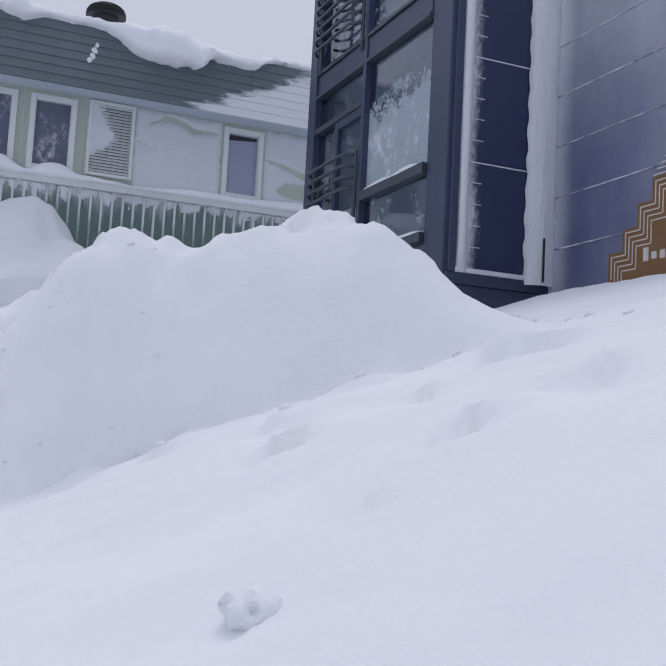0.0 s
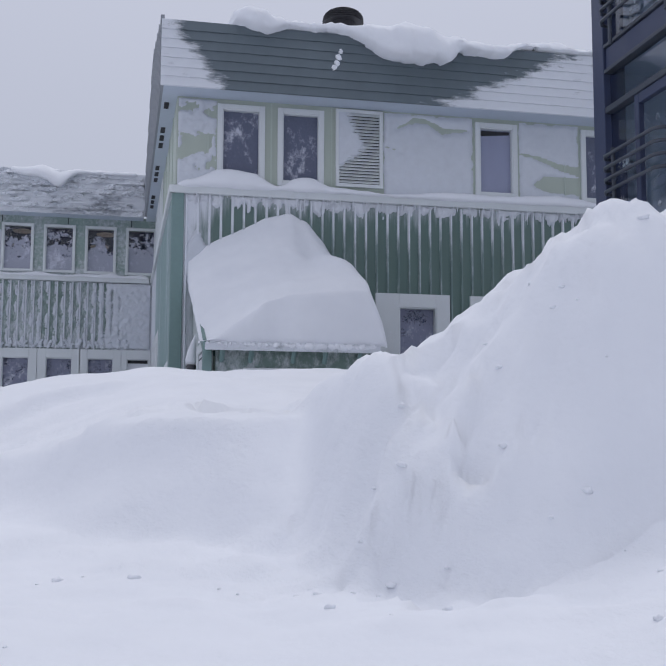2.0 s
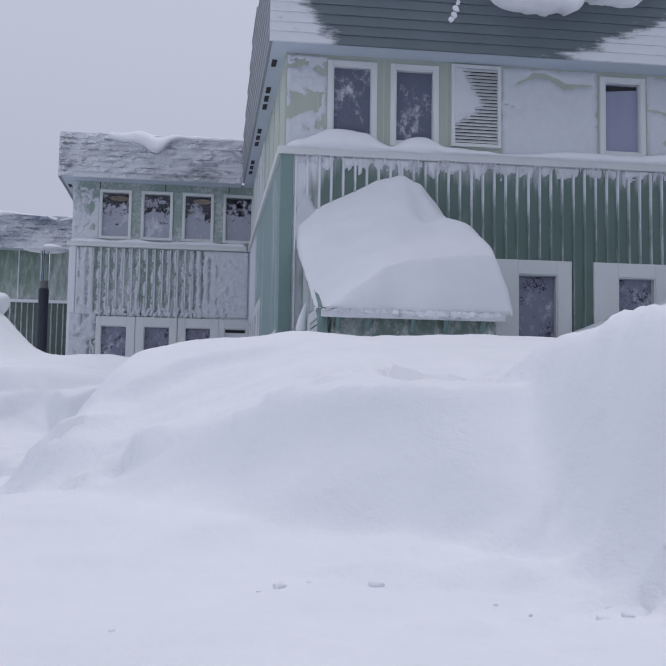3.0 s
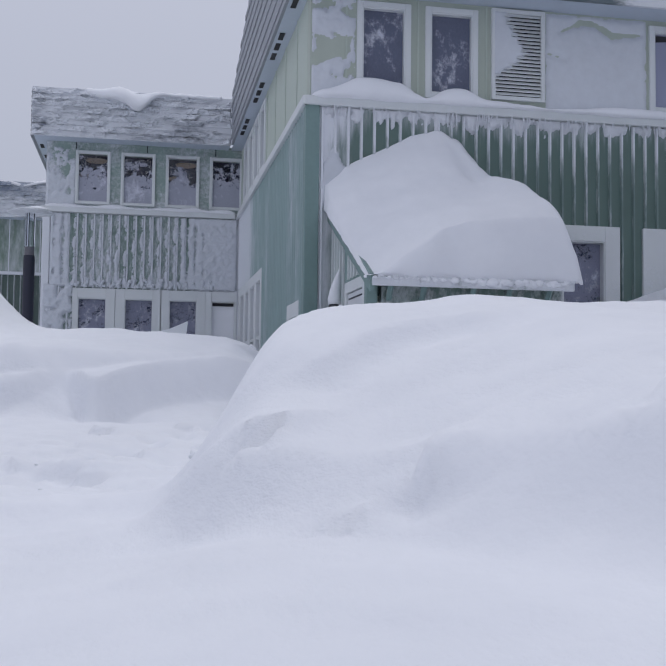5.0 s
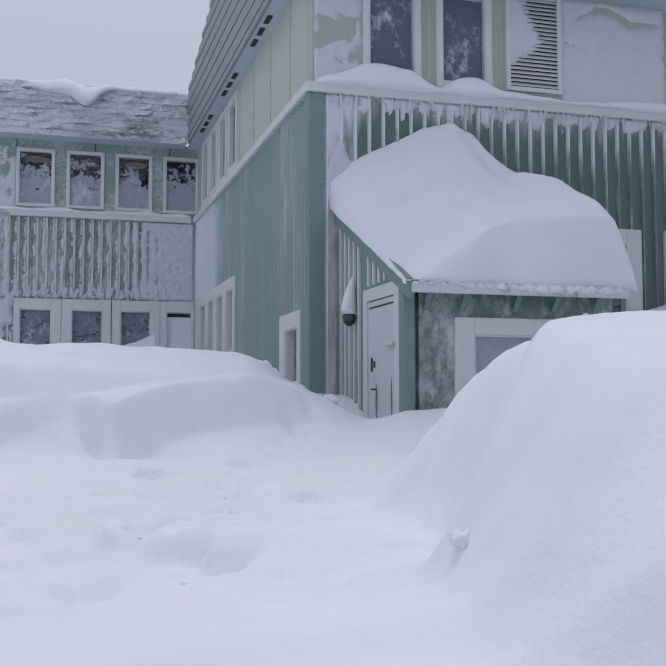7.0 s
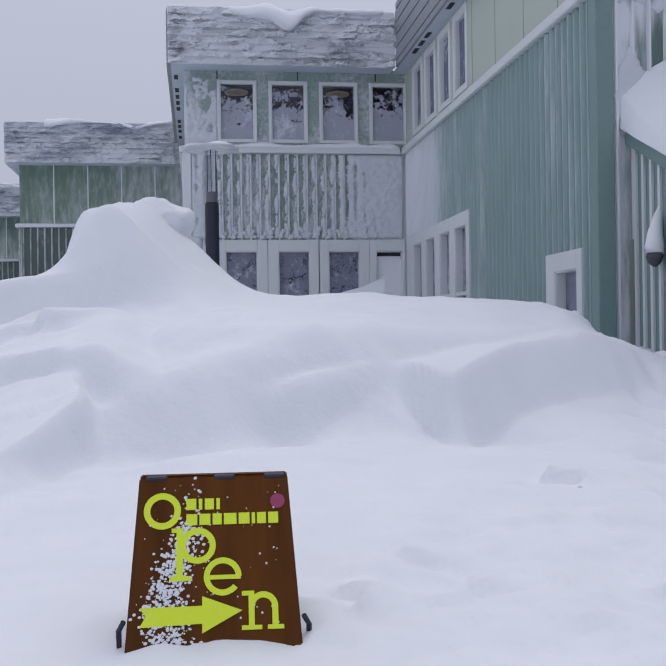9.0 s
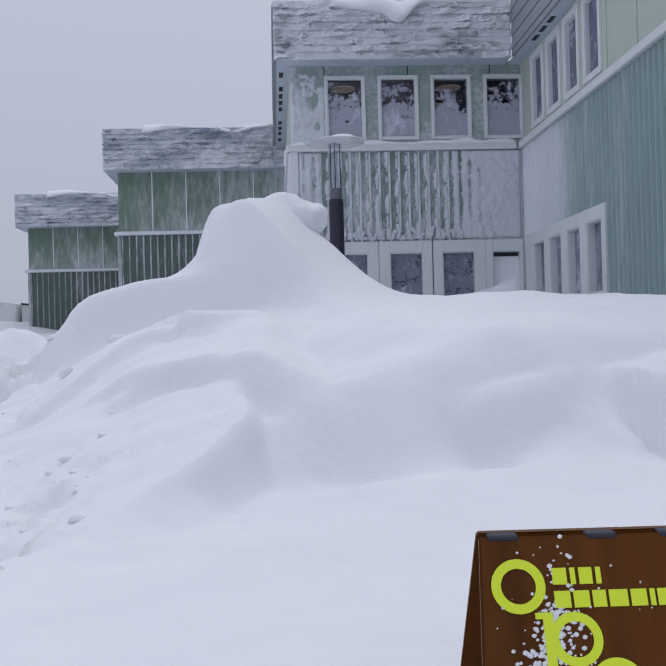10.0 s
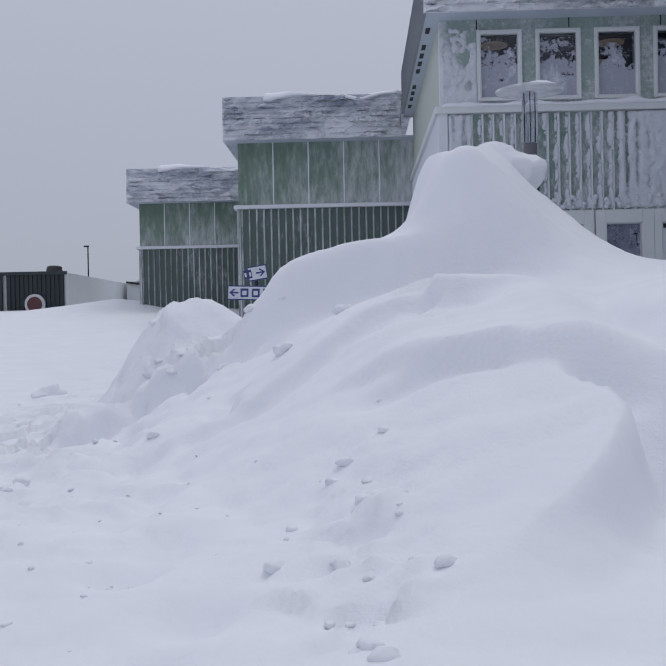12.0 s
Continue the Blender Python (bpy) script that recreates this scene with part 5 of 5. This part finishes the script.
        tube(bm, [GL.at(s, 0.17 if s > 3 else 0.05, z0 - 0.35), GL.at(s, 0.17 if s > 3 else 0.05, z0 + count * 0.145 - 0.08)], 0.026, 8)
        part("upright", bm, STEEL, rail)
snow_ridge("ledge_snow", GL, 0.5, 2.10, lambda s: 0.045 + 0.02 * math.sin(9 * s), lambda s: 0.09, lambda s: 4.735, -0.03, "strip of snow on the tower's transom", seed=7.0, wob=0.008)
snow_ridge("ledge_snow", GL, 0.5, 2.10, lambda s: 0.05, lambda s: 0.09, lambda s: 3.975, -0.03, "strip of snow on the tower's lower transom", seed=8.0, wob=0.008)
snow_ridge("ledge_snow", GL, 0.5, 2.10, lambda s: 0.06, lambda s: 0.09, lambda s: 3.695, -0.03, "strip of snow on the tower's sill", seed=9.0, wob=0.008)
# narrow dark front between the tower and the wall
NAVY_STRIP = frosted("navy_panel_edge_rime", (0.030, 0.040, 0.095), 0.12, 0.35, 24, (1, 1, 0.5), ((-2.0, 0, 0, 10.95), (2.6, 0, 0, -15.2)), 0.16, 0.5)
for i in range(7):
    z = 3.55 + i * 1.13
    g_box("panel", GF, 0.24, 1.2, 0.0, -0.08, z, z + 1.118, NAVY_STRIP, "", 0.004)
    for k in range(1, 5):
        g_box("seam", GF, 0.24, 0.40 if k else 1.2, 0.003, -0.002, z + k * 0.226, z + k * 0.226 + 0.008, RIME, "", 0.0)
    g_box("seam", GF, 0.24, 1.0, 0.004, -0.002, z - 0.012, z, RIME, "", 0.0)
g_box("base_flashing", GF, 0.0, 1.25, 0.03, -0.10, 3.38, 3.50)
g_box("rimed_sill", GF, 0.10, 1.2, 0.05, -0.02, 3.50, 3.55, RIME)
g_box("plinth", GF, 0.0, 1.25, 0.0, -0.10, GBOT, 3.38)
g_box("edge_post", GF, 0.02, 0.11, 0.04, -0.10, 3.5, GTOP)
bm = bmesh.new()
tube(bm, [GF.at(0.18, 0.0, z) for z in (3.52, 3.9, 4.6, 6, 8, GTOP)], [0.07, 0.055, 0.06, 0.065, 0.06, 0.06], 10)
part("rimed_pipe", bm, RIME, dark_house, "downpipe crusted white with rime", True)
bm = bmesh.new()
for i in range(90):
    z = 3.45 + i * 0.085
    w = 0.20 + 0.012 * math.sin(i * 1.7)
    rr = [bm.verts.new(GF.at(1.12 + w * math.cos(a) * 0.95, 0.02 + w * 0.55 * math.sin(a), z)) for a in [math.pi * k / 10 for k in range(11)]]
    if i:
        for k in range(10):
            bm.faces.new((prev[k], prev[k + 1], rr[k + 1], rr[k]))
    prev = rr
lumpy(bm, 0.012, 5.0, 2.0)
part("rimed_corner", bm, RIME, dark_house, "inside corner packed white with rime", True)
g_box("corner_gap", GF, 1.08, 1.11, 0.155, 0.14, 3.48, 3.95, DARK)
bm = bmesh.new()
GW.box(bm, 0.0, 7.0, -0.10, -0.3, GBOT, GTOP)
part("wall", bm, NAVY, dark_house)
for i in range(14):
    z = 3.30 + i * 0.555
    for k in range(2):
        g_box("panel", GW, 0.05 + k * 3.3, 3.34 + k * 3.3, 0.0, -0.08, z, z + 0.545, NAVY_RIME_SHEEN, "", 0.004)
    g_box("seam", GW, 0.18, 6.6, 0.005, -0.002, z - 0.011, z + 0.002, SEAM_RIME, "", 0.0)
box_bm = bmesh.new()
box(box_bm, 5.3, 14, -8.7, -5.0, GTOP - 0.02, GTOP + 0.2)
box(box_bm, 6.3, 14, -16, -8.7, GTOP - 0.02, GTOP + 0.2)
part("roof", box_bm, NAVY, dark_house)

# stepped wooden sign on the dark wall
WOOD = plain("sign_wood", (0.20, 0.105, 0.038), 0.55, 0, 0.3, 9.0, (1, 1, 6), 0.3)
PALE = plain("sign_inlay", (0.62, 0.58, 0.54), 0.6)
wsign = thing("wooden_sign", (6.2, -10.95, 3.0), "stepped brown wooden sign with pale zigzag inlay, half rimed", "sign")
bm = bmesh.new()
half = [(1.05, 2.95)]
for k in range(5):
    half += [(1.05 + 0.2 * k, 3.66 + 0.21 * k), (1.25 + 0.2 * k, 3.66 + 0.21 * k)]
outline = half[:-1] + [(3.9 - s, z) for s, z in half[-2::-1]]
f = bm.faces.new([bm.verts.new(GW.at(s, 0.006, z)) for s, z in outline])
ret = bmesh.ops.extrude_face_region(bm, geom=[f])
for v in [e for e in ret["geom"] if isinstance(e, bmesh.types.BMVert)]:
    v.co += GW.n * 0.03
part("board", bm, WOOD, wsign)
bm = bmesh.new()
for r in range(4):
    for k in range(5):
        a = 1.09 + 0.2 * k + 0.05 * r
        z = 3.62 + 0.21 * k - 0.05 * r
        for m in (1, -1):
            q = (lambda s: s if m == 1 else 3.9 - s)
            GW.box(bm, q(a), q(a + 0.012), 0.040, 0.034, z - 0.21, z)
            GW.box(bm, q(a), q(a + 0.2), 0.040, 0.034, z - 0.006, z + 0.006)
part("inlay", bm, PALE, wsign, "pale zigzag lines")
bm = bmesh.new()
for k in range(7):
    GW.box(bm, 1.55 + k * 0.11, 1.62 + k * 0.11, 0.042, 0.034, 3.52 + 0.01 * (k % 2), 3.60 + 0.05 * (k % 3 == 0), 0.01)
part("lettering", bm, PALE, wsign, "pale script lettering")

# ---- street lamp in the heap ----
sl = thing("street_lamp", (-4.1, 3.2, 2.3), "black post lamp with clear cylinder and frosted disc top", "lamp")
LX, LY = -4.1, 3.2
bm = bmesh.new()
tube(bm, [(LX, LY, 2.0), (LX, LY, 3.95), (LX, LY, 4.0)], [0.092, 0.092, 0.085], 20)
part("post", bm, BLACK, sl, "matt black post")
bm = bmesh.new()
tube(bm, [(LX, LY, 4.0), (LX, LY, 4.14)], 0.078, 20)
part("collar", bm, plain("lamp_collar", (0.12, 0.12, 0.14), 0.3), sl)
CLEAR = bpy.data.materials.new("clear_plastic")
CLEAR.use_nodes = True
cb = CLEAR.node_tree.nodes["Principled BSDF"]
cb.inputs["Transmission Weight"].default_value = 1.0
cb.inputs["Roughness"].default_value = 0.08
cb.inputs["IOR"].default_value = 1.08
cb.inputs["Base Color"].default_value = (0.85, 0.87, 0.92, 1)
bm = bmesh.new()
tube(bm, [(LX, LY, 4.14), (LX, LY, 4.70)], 0.085, 20, False)
c = part("cylinder", bm, CLEAR, sl, "clear plastic cylinder", True)
c.visible_shadow = False
for k in range(3):
    a = k * 2.1 + 0.4
    bm = bmesh.new()
    tube(bm, [(LX + 0.06 * math.cos(a), LY + 0.06 * math.sin(a), 4.1), (LX + 0.06 * math.cos(a), LY + 0.06 * math.sin(a), 4.72)], 0.005, 6)
    part("rod", bm, BLACK, sl)
bm = bmesh.new()
tube(bm, [(LX, LY, 4.70), (LX, LY, 4.705), (LX, LY, 4.72), (LX, LY, 4.75), (LX, LY, 4.78)], [0.05, 0.37, 0.375, 0.27, 0.05], 32)
part("disc", bm, frosted("lamp_disc", (0.45, 0.48, 0.52), 0.5, 0.4, 8), sl, "pale round reflector disc", True)
bm = bmesh.new()
tube(bm, [(LX + 0.10, LY, 4.745), (LX + 0.10, LY, 4.77), (LX + 0.10, LY, 4.80), (LX + 0.10, LY, 4.825)], [0.23, 0.20, 0.13, 0.02], 20)
tagged(part("lamp_snow", bm, SNOW_SMOOTH, None, "", True), "low cap of snow on the lamp disc", "snow", "", "stuff")

# ---- direction signs beyond the heap ----
BLUE = plain("sign_blue", (0.035, 0.055, 0.20), 0.45)
SIGN_WHITE = frosted("sign_white", (0.60, 0.63, 0.70), 0.45, 0.5, 14)
for px, pz, w, h, tilt, flip, lab in ((-7.62, 2.70, 0.74, 0.22, -2, 1, "white direction sign with blue rim, arrow and pictograms"), (-7.53, 3.00, 0.30, 0.22, 9, -1, "tilted blue direction sign with arrow, snow-dusted")):
    sg = thing("direction_sign", (px, 7.2, pz), lab, "sign", "direction signs")
    rot = Matrix.Rotation(radians(-tilt), 4, "Y")

    def put(name, x0, x1, z0, z1, d, m, poly=None):
        bm = bmesh.new()
        if poly:
            f = bm.faces.new([bm.verts.new((a, d, b)) for a, b in poly])
            ret = bmesh.ops.extrude_face_region(bm, geom=[f])
            for v in [e for e in ret["geom"] if isinstance(e, bmesh.types.BMVert)]:
                v.co.y += 0.004
        else:
            box(bm, x0, x1, d, d + 0.02, z0, z1)
        for v in bm.verts:
            v.co = Vector((px, 7.2, pz)) + (rot @ v.co)
        part(name, bm, m, sg)

    put("plate", -w / 2, w / 2, -h / 2, h / 2, 0.0, BLUE)
    put("face", -w / 2 + 0.015, w / 2 - 0.015, -h / 2 + 0.018, h / 2 - 0.018, -0.006, SIGN_WHITE)
    ax = -flip * (w / 2 - 0.10)
    put("arrow", 0, 0, 0, 0, -0.012, BLUE, [(ax - flip * 0.07, 0), (ax, 0.06), (ax + flip * 0.02, 0.045), (ax - flip * 0.025, 0.012), (ax + flip * 0.07, 0.012), (ax + flip * 0.07, -0.012), (ax - flip * 0.025, -0.012), (ax + flip * 0.02, -0.045), (ax, -0.06)])
    for k in range(3 if w > 0.5 else 2):
        cx = ax + flip * (0.16 + k * (0.17 if w > 0.5 else 0.07))
        ww = 0.06 if w > 0.5 else 0.026
        put("pictogram", cx - ww, cx + ww, -0.065, 0.065, -0.010, BLUE)
        put("pictogram_face", cx - ww * 0.55, cx + ww * 0.55, -0.035, 0.03, -0.014, SIGN_WHITE)
bm = bmesh.new()
tube(bm, [(-7.55, 7.24, 1.2), (-7.55, 7.24, 3.0)], 0.03, 10)
tagged(part("sign_post", bm, BLACK), "thin dark post carrying two direction signs", "post")

# ---- open sign on trestle ----
BROWN = plain("brown_wood", (0.120, 0.040, 0.006), 0.42, 0, 0.5, 3.0, (6, 1, 0.7), 0.2)
BROWN.node_tree.nodes["Principled BSDF"].inputs["Specular IOR Level"].default_value = 0.12
YELLOW = plain("yellow_vinyl", (0.74, 0.88, 0.03), 0.5, 0, 0.03)
asign = thing("a_frame_sign", (-4.29, -7.4, 1.3), "brown wooden A-frame sign with yellow letters, snow-spattered", "sign")
turn = Matrix.Translation((-4.298, -7.345, 1.818)) @ Matrix.Rotation(radians(-2.5), 4, "Z")
lean = turn @ Matrix.Rotation(radians(-23.5), 4, "X")


def on_sign(bm, m=lean):
    for v in bm.verts:
        v.co = m @ v.co
    return bm


def board_mesh(top, bottom, h, t):
    bm = bmesh.new()
    pr = [(-top, 0), (top, 0), (bottom, -h), (-bottom, -h)]
    f = [bm.verts.new((a, -t, b)) for a, b in pr]
    g = [bm.verts.new((a, 0, b)) for a, b in pr]
    bm.faces.new(f)
    bm.faces.new(g[::-1])
    for k in range(4):
        bm.faces.new((f[k], g[k], g[(k + 1) % 4], f[(k + 1) % 4]))
    bmesh.ops.bevel(bm, geom=bm.edges[:], offset=0.004, segments=2, affect="EDGES")
    return bm


part("front_board", on_sign(board_mesh(0.213, 0.243, 0.52, 0.016)), BROWN, asign, "lacquered brown board")
back = turn @ Matrix.Rotation(radians(24.0), 4, "X") @ Matrix.Translation((0, 0.03, 0))
part("back_board", on_sign(board_mesh(0.213, 0.243, 0.52, 0.016), back), BROWN, asign)
for x in (-0.165, 0.03, 0.175):
    bm = bmesh.new()
    box(bm, x - 0.03, x + 0.03, -0.02, 0.03, -0.004, 0.008, 0.003)
    part("hinge", on_sign(bm, turn), BLACK, asign, "black hinge")
for x in (-0.247, 0.247):
    bm = bmesh.new()
    tube(bm, [(x, -0.005, -0.40), (x * 1.06, 0.02, -0.42), (x * 1.06, 0.05, -0.47), (x, 0.06, -0.52)], 0.008, 6)
    part("strap", on_sign(bm), BLACK, asign)
bm = bmesh.new()
box(bm, -0.09, 0.06, -0.012, 0.0, -0.56, -0.519)
part("foot_gap", on_sign(bm), BLACK, asign)


def ring(bm, cx, cz, r, stroke, a0=0.0, a1=360.0, d=0.0):
    """A flat ring or arc lying on the board."""
    n = 40
    rows = []
    for k in range(n + 1):
        a = radians(a0 + (a1 - a0) * k / n)
        rows.append([bm.verts.new((cx + q * math.cos(a), y, cz + q * math.sin(a))) for q, y in ((r, -0.0172), (r, -0.0195 - d), (r - stroke, -0.0195 - d), (r - stroke, -0.0172))])
    for p, q in zip(rows, rows[1:]):
        for k in range(3):
            bm.faces.new((p[k], p[k + 1], q[k + 1], q[k]))


def letter(ch, rings, bars):
    bm = bmesh.new()
    for r in rings:
        ring(bm, *r)
    for k, (x0, x1, z0, z1) in enumerate(bars):
        box(bm, x0, x1, -0.0200 - 0.0003 * k, -0.0172, z0, z1)
    part("letter", on_sign(bm), YELLOW, asign, "yellow letter " + ch)


letter("o", [(-0.1456, -0.0993, 0.0525, 0.0185)], [])
letter("p", [(-0.0453, -0.2006, 0.0505, 0.0175)], [(-0.105, -0.086, -0.296, -0.150), (-0.119, -0.086, -0.162, -0.150), (-0.123, -0.064, -0.297, -0.284)])
letter("e", [(0.0238, -0.2881, 0.0525, 0.0165, 0, 322)], [(-0.018, 0.074, -0.296, -0.284)])
letter("n", [(0.1350, -0.3740, 0.0410, 0.0170, 0, 180)], [(0.0944, 0.1107, -0.434, -0.331), (0.159, 0.176, -0.434, -0.372), (0.076, 0.110, -0.343, -0.3305), (0.075, 0.131, -0.435, -0.423), (0.146, 0.191, -0.435, -0.423)])
for z0, z1, wds in ((-0.098, -0.066, ((-0.078, -0.05), (-0.043, -0.033), (-0.026, 0.0), (0.007, 0.017))), (-0.142, -0.110, ((-0.078, -0.047), (-0.041, -0.01), (-0.004, 0.022), (0.028, 0.064), (0.070, 0.101), (0.107, 0.117), (0.122, 0.148), (0.154, 0.183)))):
    for x0, x1 in wds:
        bm = bmesh.new()
        box(bm, x0, x1, -0.0195, -0.0172, z0, z1)
        part("bar", on_sign(bm), YELLOW, asign, "yellow bar of small lettering")
bm = bmesh.new()
f = bm.faces.new([bm.verts.new((a, -0.0175, b)) for a, b in ((-0.203, -0.419), (-0.186, -0.390), (-0.203, -0.367), (-0.033, -0.366), (-0.033, -0.340), (0.077, -0.382), (-0.033, -0.440), (-0.033, -0.414))])
ret = bmesh.ops.extrude_face_region(bm, geom=[f])
for v in [e for e in ret["geom"] if isinstance(e, bmesh.types.BMVert)]:
    v.co.y -= 0.002
part("arrow", on_sign(bm), YELLOW, asign, "yellow arrow")
bm = bmesh.new()
tube(bm, [(0.182, -0.0172, -0.078), (0.182, -0.020, -0.078)], 0.021, 24)
part("sticker", on_sign(bm), plain("pink_sticker", (0.33, 0.05, 0.12), 0.5, 0, 0.2, 40), asign, "round pink sticker")
# snow stuck to the board
rng = random.Random(11)
bm = bmesh.new()
for i in range(1100):
    z = -0.5 * rng.random() ** 0.7
    mid = np.interp(-z, (0.0, 0.15, 0.25, 0.35, 0.52), (-0.05, -0.075, -0.105, -0.135, -0.13))
    x = rng.gauss(mid, 0.020 + 0.08 * (-z) ** 2)
    if abs(x) > 0.23 or (z > -0.14 and rng.random() < 0.8):
        continue
    r = rng.uniform(0.0012, 0.0055)
    bmesh.ops.create_icosphere(bm, subdivisions=1, radius=r, matrix=Matrix.Translation((x, -0.0175, z)) @ Matrix.Diagonal((1.2, 0.45, 1, 1)))
for i in range(60):
    bmesh.ops.create_icosphere(bm, subdivisions=1, radius=rng.uniform(0.0012, 0.004), matrix=Matrix.Translation((rng.uniform(-0.2, 0.2), -0.017, rng.uniform(-0.5, -0.02))))
tagged(part("stuck_snow", on_sign(bm), SNOW, None, "", True), "crumbs of snow stuck to the sign", "snow", "", "stuff")

# ---- distant low building ----
far_shed = thing("dark_shed", (-20, 30, 2.6), "dark green slatted shed with a round badge, snow-dusted", "shed")
KF = Face(-16.55, 28.0, -1, 0, 0, -1)
K_GREEN = frosted("shed_green", (0.02, 0.032, 0.035), 0.20, 0.5, 4, (1, 1, 1), None, 0.2)
bm = bmesh.new()
box(bm, -24.0, -16.55, 28.05, 40, 1.6, 4.30)
part("body", bm, WHITE, far_shed, "white end wall")
for s0, s1 in ((0.02, 2.12), (2.25, 7.4)):
    part("front_sheet", sheet_mesh(KF, s0, s1, 1.6, 4.22, [], 0.16, 0.05, 0.06), K_GREEN, far_shed, "dark slatted front")
bm = bmesh.new()
KF.box(bm, -0.08, 7.5, 0.14, 0.0, 4.22, 4.34)
part("edge_board", bm, K_GREEN, far_shed)
bm = bmesh.new()
tube(bm, [(-17.61, 27.80, 3.16), (-17.61, 27.90, 3.16)], 0.37, 32)
badge = part("badge", bm, plain("badge_white", (0.6, 0.6, 0.62), 0.5), far_shed, "round white badge")
bm = bmesh.new()
tube(bm, [(-17.61, 27.77, 3.16), (-17.61, 27.81, 3.16)], 0.27, 28)
part("badge_disc", bm, plain("badge_dark", (0.10, 0.035, 0.035), 0.5, 0, 0.5, 12), badge)
bm = bmesh.new()
tube(bm, [(-17.3, 29.2, 4.28), (-17.3, 29.2, 4.58), (-17.3, 29.2, 4.62)], [0.34, 0.28, 0.2], 10)
part("chimney_cap", bm, RUBBER, far_shed)
low = thing("low_hut", (-15.2, 38, 2.8), "low pale hut with dark braces and snow on its roof", "hut")
bm = bmesh.new()
box(bm, -16.4, -12.0, 37, 41, 1.6, 4.35)
part("wall", bm, WHITE, low)
for x0, z0, x1, z1 in ((-16.4, 4.32, -14.7, 4.08), (-14.7, 4.08, -12.8, 4.4), (-14.7, 4.08, -15.7, 3.4), (-14.7, 4.08, -13.6, 3.2)):
    bm = bmesh.new()
    tube(bm, [(x0, 36.9, z0), (x1, 36.9, z1)], 0.05, 6)
    part("brace", bm, DARK, low)
bm = bmesh.new()
tube(bm, [(-17.67, 35.3, 2.5), (-17.67, 35.3, 5.80), (-17.67, 35.3, 5.86)], [0.035, 0.028, 0.02], 8)
mast = part("mast", bm, BLACK)
tagged(mast, "thin dark mast with a small head", "mast")
bm = bmesh.new()
box(bm, -17.85, -17.62, 35.27, 35.33, 5.80, 5.87, 0.01)
part("mast_head", bm, BLACK, mast)
snow_ridge("roof_snow", Face(-16.4, 37, 1, 0, 0, -1), 0.3, 3.6, lambda s: 0.3 + 0.12 * math.sin(3 * s), lambda s: 1.5, lambda s: 4.34, -1.2, "lumpy snow on the low hut's roof", 0.1, 9, 4.0, None, 0.08)

# ---- block on the heap, fin of snow by the far wing ----
bm = bmesh.new()
bmesh.ops.create_icosphere(bm, subdivisions=4, radius=1.0, matrix=Matrix.Translation((-4.72, 1.18, 3.50)) @ Matrix.Rotation(0.15, 4, "Y") @ Matrix.Diagonal((0.38, 0.34, 0.29, 1)))
lumpy(bm, 0.09, 2.6, 9.0)
tagged(part("snow_block", bm, SNOW, None, "", True), "rounded block of snow on top of the heap", "snow block")
bm = bmesh.new()
fin = ((-2.45, 2.62), (-2.1, 2.86), (-1.75, 2.95), (-1.42, 3.10), (-1.44, 2.9), (-1.50, 2.6))
f = bm.faces.new([bm.verts.new((x, 4.9, z)) for x, z in fin])
ret = bmesh.ops.extrude_face_region(bm, geom=[f])
for v in [e for e in ret["geom"] if isinstance(e, bmesh.types.BMVert)]:
    v.co += Vector((0.0, 0.35, -0.06))
tagged(part("snow_fin", bm, SNOW_SMOOTH), "sharp wedge of drifted snow below the windows", "snow drift")

# ---- loose clods of snow ----
def clod(bm, x, y, r, seed, flat=0.7):
    z = ground_at(x, y)
    res = bmesh.ops.create_icosphere(bm, subdivisions=3 if r > 0.04 else 2, radius=r, matrix=Matrix.Translation((x, y, z + r * flat * 0.1)) @ Matrix.Rotation(seed, 4, "Z") @ Matrix.Diagonal((1.15, 0.85, flat, 1)))
    for v in res["verts"]:
        d = (v.co - Vector((x, y, z))).normalized()
        v.co += d * r * (0.5 * noise.noise(v.co * (0.9 / r) + Vector((seed, 0, 0))) + 0.35 * noise.noise(v.co * (2.4 / r) + Vector((0, seed, 0))) + 0.2 * noise.noise(v.co * (5.5 / r)))


for i, (x, y, r) in enumerate(((0.545, -16.41, 0.046), (1.42, -14.22, 0.035), (1.0, -13.92, 0.025), (-2.0, -9.25, 0.045), (-9.2, 2.2, 0.14), (2.75, -13.75, 0.07), (3.05, -13.3, 0.09), (-6.0, -4.1, 0.05))):
    bm = bmesh.new()
    clod(bm, x, y, r, i * 2.3 + 1)
    tagged(part("snow_clod", bm, SNOW, None, "", True), "loose lump of wind-packed snow", "snow clod", "clods of snow")
rng = random.Random(21)
bm = bmesh.new()
for cx, cy, sx, sy, n, r0, r1 in ((2.4, -14.4, 0.7, 0.7, 16, 0.008, 0.03), (0.5, -13.2, 0.6, 0.2, 40, 0.006, 0.02), (-1.0, -13.5, 1.2, 0.3, 14, 0.004, 0.014), (-6.05, -4.4, 0.12, 0.6, 30, 0.012, 0.04), (-7.4, -4.5, 0.6, 0.9, 90, 0.004, 0.014), (-8.0, -1.0, 0.6, 1.8, 60, 0.012, 0.045), (-2.9, -8.0, 0.9, 1.0, 16, 0.005, 0.018), (-0.45, -1.2, 0.30, 0.5, 34, 0.03, 0.085), (-7.0, -0.9, 0.4, 0.5, 16, 0.02, 0.06)):
    for i in range(n):
        clod(bm, rng.gauss(cx, sx), rng.gauss(cy, sy), rng.uniform(r0, r1), rng.uniform(0, 50), 0.6)
tagged(part("snow_crumbs", bm, SNOW, None, "", True), "scattered crumbs and chips of broken snow", "snow", "", "stuff")
